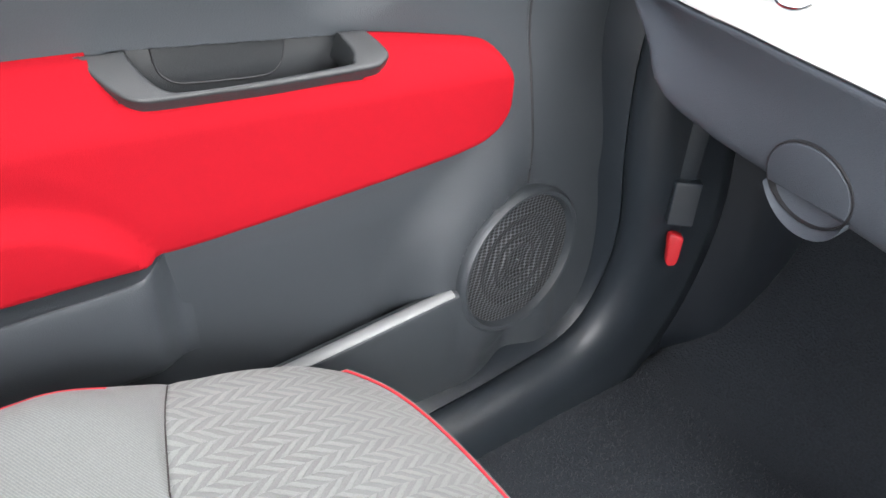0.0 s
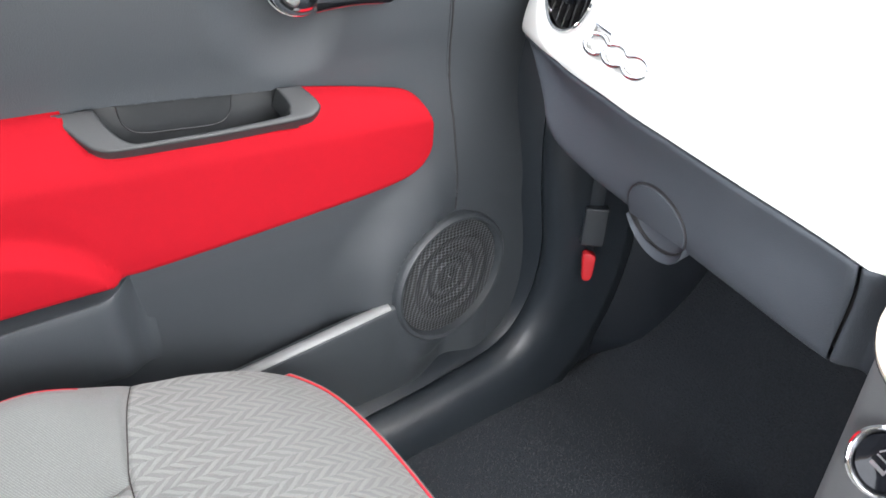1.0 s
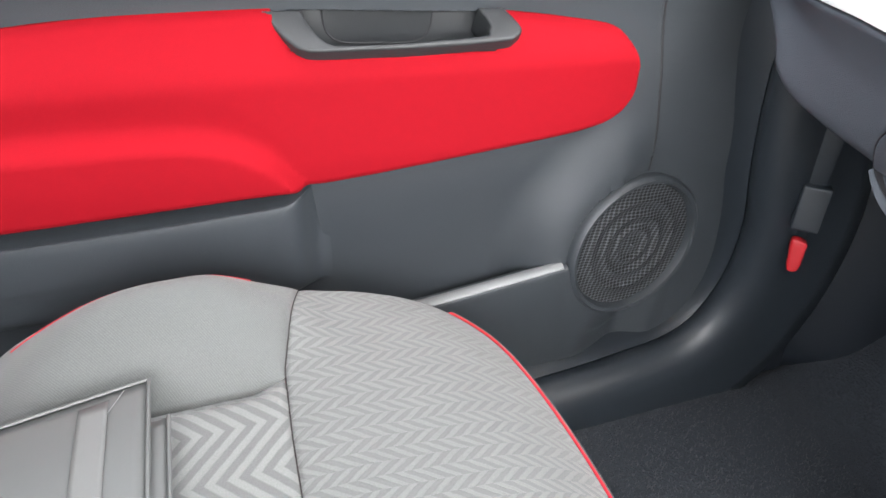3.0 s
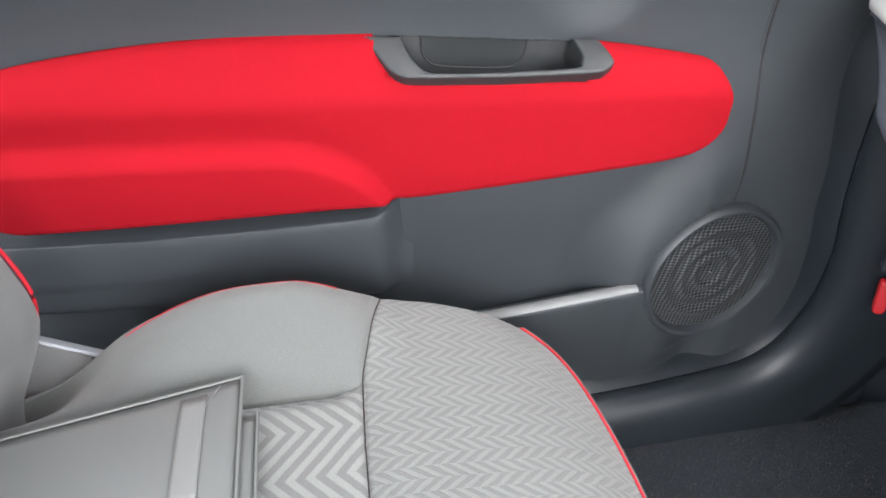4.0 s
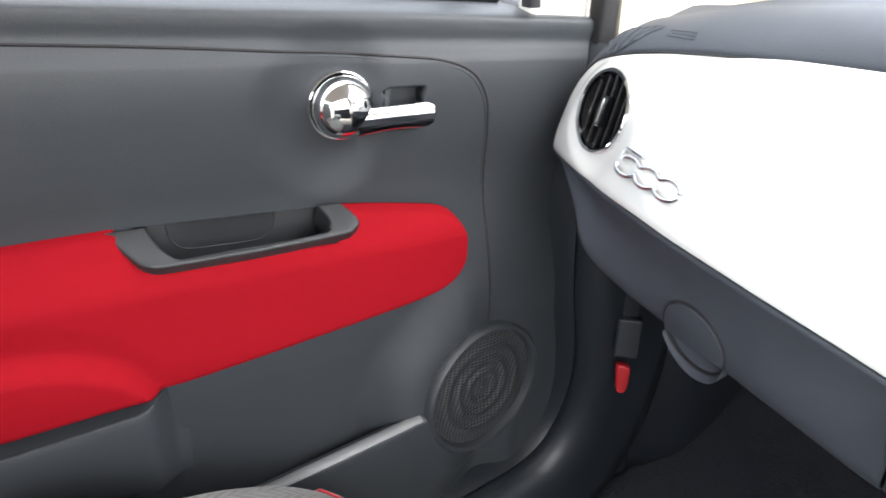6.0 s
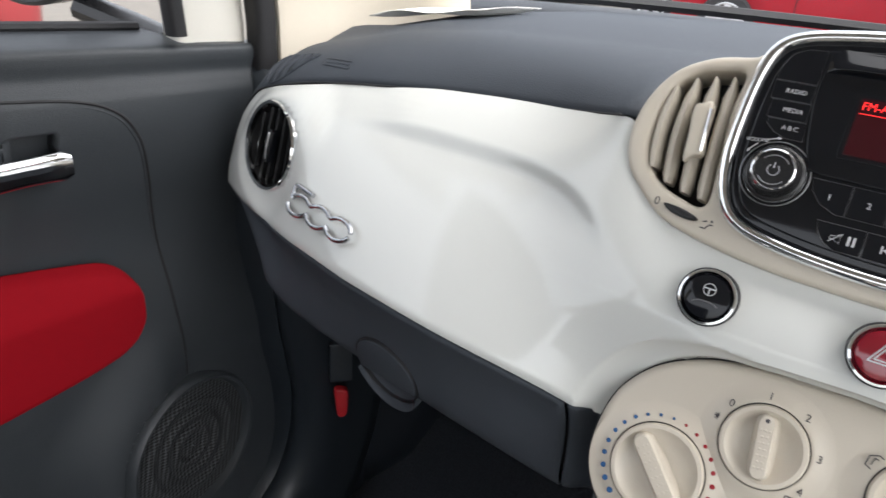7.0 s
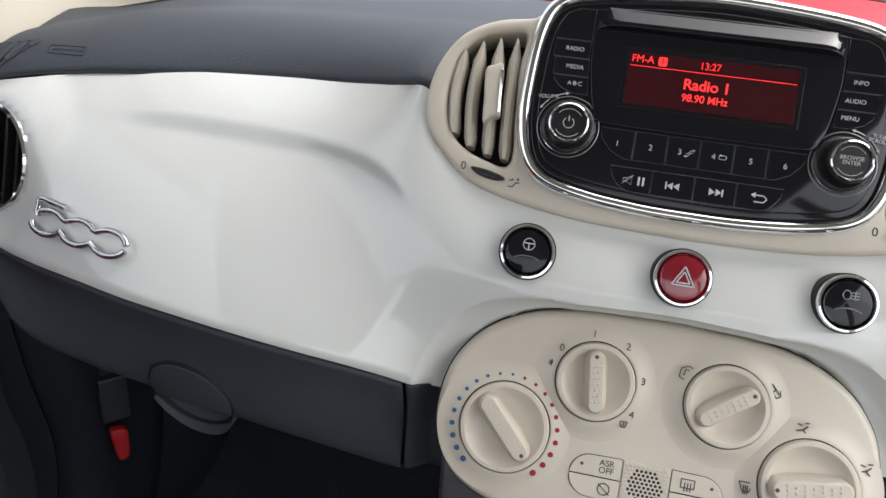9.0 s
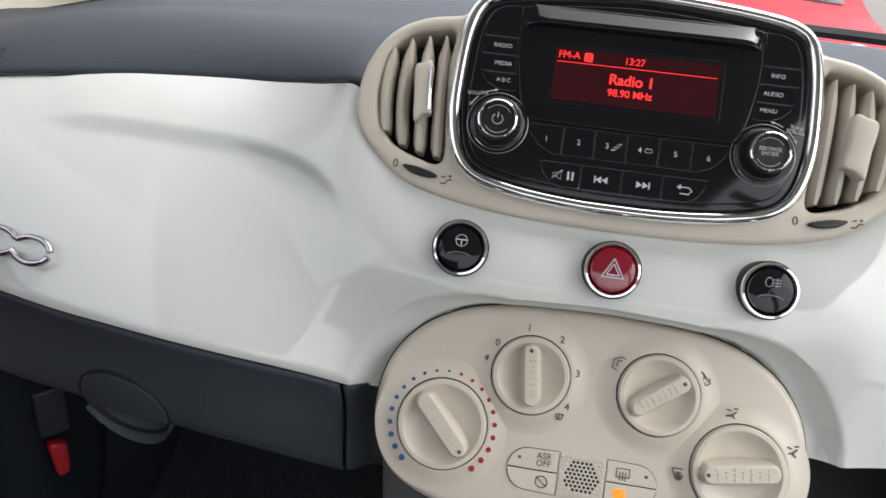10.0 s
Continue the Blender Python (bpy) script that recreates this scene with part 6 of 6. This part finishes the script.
part("card", sheet(lambda u, v: leaf(0.025, 0.235, -0.23, 0.009, 0.0062)((0.048 + 0.105 * u - 0.025 - 0.012) / 0.21, (0.23 - 0.041 + 0.021 * v) / 0.239), 10, 6), CARD, wallet, "pale printed card", solid=0.0008)
rim = [leaf(0.025, 0.235, -0.23, 0.009, 0.0055)(k / 20, 1) for k in range(21)]
part("welt", tube(rim, 0.0018, seg=6), VINYL, wallet, "welded edge")
rim = [leaf(0.025, 0.235, -0.23, 0.009, 0.0055)(0, k / 20) for k in range(21)]
part("welt", tube(rim, 0.0014, seg=6), VINYL, wallet, "welded edge")
rim = [leaf(0.062, 0.245, -0.222, 0.022, -0.002, 0.002)(k / 20, 1) for k in range(21)]
part("welt", tube(rim, 0.0016, seg=6), VINYL, wallet, "welded edge")
crack = leaf(0.025, 0.235, -0.23, 0.009, 0.0062)
part("crease_line", tube([crack((0.033 - 0.035 + 0.010 * k) / 0.21 * 1.0 + 0.03, (0.23 - 0.009 - 0.0055 * k) / 0.239) for k in range(3)], 0.0003, seg=5), EDGE_GREY, wallet, "pale crease in the vinyl")

# ---- paper on the dashboard ----
sheet_paper = part("paper_sheet", sheet(lambda u, v: Vector((-0.590 + 0.120 * u + 0.035 * v, 0.232 + 0.058 * u + 0.085 * v, 0.7245 + 0.017 * u + 0.004 * v + 0.0045 * math.sin(4.2 * u + 2 * v) * math.sin(math.pi * u) + 0.003 * math.sin(9 * u - 3 * v))), 22, 14), PAPER, solid=0.0006)
tagged(sheet_paper, "white sheet of paper lying on the dashboard", "paper")

# ---- car shell: pillars, windscreen, roof, far side ----
shell = thing("car_body", (0, 0, -0.28), "cream small car body with cream pillars and pale roof lining", "car body", kind="structure")


def pillar(name, x, y0, y1, thick, mat, label="", side=1, rise=0.60):
    """Upright of the body, from the waist up to the roof, raked back more and more."""
    loops = []
    for k in range(13):
        t = k / 12
        z = rise + (1.19 - rise) * t
        dz = max(z - 0.70, 0)
        sy, sx = -0.10 * dz - 0.55 * dz * dz, 0.04 * dz + 0.16 * dz * dz
        r = min(thick, abs(y1 - y0)) * 0.3
        loops.append([Vector((side * (x + sx + px), y0 + sy + py, z)) for px, py in rounded(-thick, 0.0, 0.0, y1 - y0, r, 3)])
    part(name, rings(loops, True, True), mat, shell, label, smooth=50)


for side in (-1, 1):
    pillar("window_guide", -0.668, 0.018, 0.036, 0.02, SEAL, "black window guide", -side, 0.705)
    pillar("outer_pillar", -0.685, 0.034, 0.128, 0.03, BODY_CREAM, "cream painted pillar", -side, 0.665)
    pillar("pillar_seal", -0.656, 0.123, 0.152, 0.03, SEAL, "black pillar seal", -side, 0.62)
    loops = []
    for k in range(15):
        z = 0.64 + 0.55 * k / 14
        dz = max(z - 0.70, 0)
        slim = 1 - 0.45 * step(0.70, 1.15, z)
        foot = [(-0.700, 0.152), (-0.656, 0.152), (-0.652, 0.160), (-0.640, 0.225), (-0.626, 0.275), (-0.600, 0.304), (-0.565, 0.326), (-0.526, 0.341), (-0.518, 0.350), (-0.530, 0.364), (-0.620, 0.360), (-0.700, 0.280)]
        loops.append([Vector((side * -(-0.660 + (x + 0.660) * slim + 0.04 * dz + 0.16 * dz * dz), 0.152 + (y - 0.152) * slim - 0.10 * dz - 0.55 * dz * dz, z)) for x, y in foot])
    part("pillar_trim", rings(loops, True, True), CREAM, shell, "cream pillar trim", smooth=50)
part("windscreen_frame", tube([Vector((x, 0.56 - 0.62 * x * x, 0.738 - 0.06 * x * x)) for x in (-0.66 + 0.066 * k for k in range(21))], 0.016, seg=8, squash=0.5), SEAL, shell, "black windscreen edge")
part("wiper", tube([Vector((-0.50 + 0.055 * k, 0.60 - 0.55 * (-0.50 + 0.055 * k) ** 2, 0.752)) for k in range(18)], 0.008, seg=6), SEAL, shell, "black wiper arm")
part("scuttle", sheet(lambda u, v: Vector((-0.70 + 1.4 * u, 0.58 + 0.16 * v - 0.55 * (-0.70 + 1.4 * u) ** 2, 0.725 + 0.012 * math.sin(3 * v))), 20, 6), DARK, shell, "dark scuttle panel", solid=0.004)
part("bonnet", sheet(lambda u, v: Vector(((-0.66 + 1.32 * u) * (1 - 0.12 * v), 0.74 + 0.62 * v - 0.5 * (-0.66 + 1.32 * u) ** 2 * (1 - v), 0.715 - 0.10 * v - 0.16 * v * v - 0.10 * abs(2 * u - 1) ** 3)), 24, 14), BODY_CREAM, shell, "cream bonnet", solid=0.004)
screen = part("windscreen", sheet(lambda u, v: Vector(((-0.62 + 1.24 * u) * (1 - 0.10 * v), 0.575 - 0.50 * (-0.62 + 1.24 * u) ** 2 - 0.52 * v, 0.745 + 0.50 * v)), 20, 12), GLASS, shell, "clear windscreen")
screen.visible_shadow = False
bm = (sheet(lambda u, v: Vector((-0.60 + 1.2 * u, 0.06 - 1.75 * v, 1.20 + 0.06 * math.sin(math.pi * u) * math.sin(math.pi * (0.1 + 0.8 * v)))), 16, 24))
roof = part("ceiling", bm, HEADLINER, solid=0.03)
tagged(roof, "pale cloth roof lining", "ceiling", kind="structure")
# unseen panel, its height set to cut low light from the driver side
far = box_part("light_block_right", (0.66, -1.15, -0.10), (0.74, 0.62, 0.52), DOOR_GREY)
tagged(far, "unseen dark grey panel added to limit light from the driver side", "panel", kind="structure")
rear = box_part("wall_rear", (-0.74, -1.75, -0.08), (0.74, -1.70, 0.34), DARK)
tagged(rear, "dark rear wall of the cabin", "wall", kind="structure")
left = box_part("wall_left", (-0.78, -1.75, -0.08), (-0.735, -1.08, 0.60), DOOR_GREY)
tagged(left, "dark grey rear side panel", "wall", kind="structure")
for side in (-1, 1):
    pillar("rear_pillar", -0.68, -1.20, -1.04, 0.04, CREAM, "cream rear pillar", -side, 0.60)
# driver side dashboard carries on
part("driver_pad", sheet(lambda u, v: Vector((0.30 + 0.36 * u, 0.06 + 0.3 * v, 0.69 + 0.045 * v)), 6, 6), PAD_GREY, dashboard, solid=0.01)
driver_seat = thing("driver_seat", (0.38, -0.6, -0.06), "grey cloth driver seat", "car seat")
part("cushion", rings([[Vector((0.40 + 0.20 * s * math.copysign(abs(math.cos(a)) ** 0.6, math.cos(a)), -0.70 + 0.22 * s * math.copysign(abs(math.sin(a)) ** 0.6, math.sin(a)), z)) for a in (k * math.tau / 32 for k in range(32))] for z, s in ((-0.05, 0.8), (0.05, 0.9), (0.16, 1.0), (0.21, 0.97), (0.235, 0.85))], True, True), SEAT_SIDE, driver_seat)

# ---- exterior mirror ----
mirror = thing("wing_mirror", (-0.80, 0.03, 0.66), "black wing mirror outside the passenger window", "mirror")
MR = plane_at((-0.885, -0.015, 0.788), (0.25, -0.96, 0.06))
part("housing", lathe([(0.088, 0.0), (0.094, -0.012), (0.092, -0.035), (0.075, -0.065), (0.04, -0.085), (0.0, -0.09)], MR, 48, 0.80), KNOB, mirror, "black housing")
part("surround", lathe([(0.094, -0.014), (0.095, -0.004), (0.090, 0.002), (0.083, 0.001), (0.081, -0.004)], MR, 48, 0.80), DARK, mirror)
part("glass", lathe([(0.082, -0.002), (0.0, -0.002)], MR, 48, 0.80), MIRROR, mirror, "mirror glass")
part("stalk", tube([(-0.715, 0.045, 0.69), (-0.77, 0.04, 0.70), (-0.83, 0.02, 0.715)], 0.022, seg=10, squash=0.7), KNOB, mirror, "black stalk")

# ---- car park outside ----
ground = part("ground", sheet(lambda u, v: Vector((-400 + 800 * u, -400 + 800 * v, -0.28)), 8, 8), ASPHALT)
tagged(ground, "pale worn asphalt car park", "ground", kind="structure")


def wheel(parent, x, y, z, side, rim_mat, spokes=5):
    """Tyre, rim and spokes; the axle lies along local x."""
    Wm = plane_at((x, y, z), (side, 0, 0))
    tyre = part("wheel", lathe([(0.20, -0.19), (0.29, -0.19), (0.315, -0.17), (0.315, -0.03), (0.29, -0.005), (0.215, -0.005), (0.20, -0.02)], Wm, 40), TYRE, parent, "black tyre")
    part("rim", lathe([(0.215, -0.004), (0.205, 0.0), (0.195, -0.006), (0.19, -0.05)], Wm, 40), rim_mat, tyre)
    part("brake", lathe([(0.19, -0.06), (0.0, -0.06)], Wm, 30), BLACK, tyre)
    for k in range(spokes):
        S = Wm @ pose(0, 0, 0, 0, 0, 360 * k / spokes + 90)
        part("spoke", plate([(0.0, -0.034), (0.0, 0.034), (0.10, 0.026), (0.20, 0.040), (0.20, -0.040), (0.10, -0.026)], S, -0.008, 0.03, 0.005), rim_mat, tyre)
    part("hub", lathe([(0.045, -0.02), (0.042, 0.0), (0.0, 0.003)], Wm, 20), rim_mat, tyre)


def parked_car(label, paint, rim_mat, spokes=5):
    """Hatchback along local y, nose to +y, on its wheels at z = 0."""
    car = thing("parked_car", (0, 0, 0), label, "car", "cars in the car park")
    stations = [(-1.95, 0.30, 0.60, 0.62, 0.70), (-1.90, 0.25, 0.86, 0.90, 0.80), (-1.55, 0.22, 0.93, 1.40, 0.84), (-0.6, 0.20, 0.93, 1.48, 0.86), (0.2, 0.20, 0.92, 1.44, 0.86), (0.75, 0.20, 0.90, 1.10, 0.86), (1.05, 0.20, 0.88, 0.92, 0.85), (1.6, 0.22, 0.78, 0.82, 0.82), (1.88, 0.24, 0.66, 0.68, 0.74), (1.98, 0.30, 0.52, 0.53, 0.60)]
    loops = []
    for j in range(37):
        y, z0, zb, zr, w = along(stations, j / 36)
        cut = max(0.0, 1 - min(abs(y - 1.25), abs(y + 1.25)) / 0.36)
        a = z0 + 0.42 * math.sqrt(max(0, 1 - (1 - cut) ** 2)) if cut > 0 else z0
        wr = w - 0.20 * min((zr - zb) / 0.5, 1)
        half = [(0.0, z0), (w - 0.12, z0), (w - 0.02, a), (w, min(a + 0.10, zb - 0.02)), (w + 0.015, (a + zb) / 2 + 0.02), (w - 0.02, zb), (wr, zb + (zr - zb) * 0.9), (wr - 0.12, zr), (0.0, zr + 0.02)]
        ring = half + [(-x, z) for x, z in half[-2:0:-1]]
        loops.append([Vector((x, y, z)) for x, z in ring])
    body = part("body", rings(loops, True, True), paint, car, smooth=30)
    for s in (-1, 1):
        part("side_window", sheet(lambda u, v: Vector((s * (0.842 - 0.165 * v), -1.35 + (1.95 - 0.45 * v) * u + 0.1 * v, 0.97 + 0.37 * v)), 8, 4), TINT, body, "dark side window", solid=0.004)
        part("door_line", tube([Vector((s * 0.872, 0.55, 0.30)), Vector((s * 0.878, 0.56, 0.6)), Vector((s * 0.85, 0.50, 0.92))], 0.006, seg=5), BLACK, body)
        part("door_handle", tube([Vector((s * 0.885, -0.28, 0.80)), Vector((s * 0.89, -0.20, 0.80)), Vector((s * 0.885, -0.12, 0.80))], 0.014, seg=8), paint, body)
        H = plane_at((s * 0.60, 1.80, 0.70), (s * 0.35, 0.8, 0.45))
        part("headlight", lathe([(0.125, -0.03), (0.12, 0.02), (0.08, 0.04), (0.0, 0.05)], H, 32, 0.55), LENS, body, "clear headlight")
        for y in (-1.25, 1.25):
            wheel(car, s * 0.86, y, 0.315, s, rim_mat, spokes)
    part("grille", plate(rounded(-0.42, -0.07, 0.42, 0.07, 0.05), plane_at((0, 1.985, 0.45), (0, 1, 0.05)), 0.01, 0.02, 0.004), BLACK, body)
    part("windscreen", sheet(lambda u, v: Vector(((-0.68 + 1.36 * u) * (1 - 0.12 * v), 0.98 - 0.72 * v, 0.955 + 0.44 * v)), 8, 6), TINT, body, "dark windscreen", solid=0.004)
    part("number_plate", plate(rounded(-0.26, -0.055, 0.26, 0.055, 0.01), plane_at((0, 2.0, 0.33), (0, 1, 0.0)), 0.012, 0.01, 0.002), PRINT, body, "plain pale plate")
    return car


nose_on = parked_car("red hatchback parked nose towards the windscreen", CAR_RED, ALLOY)
nose_on.matrix_basis = pose(1.45, 6.0, -0.28, 0, 0, 174)
side_on = copy_thing(nose_on, pose(-0.55, 8.6, -0.28, 0, 0, 84))
side_on["label"] = "red hatchback parked broadside beyond the windscreen"
grey = parked_car("dark grey hatchback parked at the far side", CAR_DARK, ALLOY)
grey.matrix_basis = pose(-4.2, 10.2, -0.28, 0, 0, 80)
maroon = parked_car("maroon hatchback parked beside the passenger window", CAR_MAROON, PRINT, 6)
maroon.matrix_basis = pose(-5.9, 0.3, -0.28, 0, 0, -8)
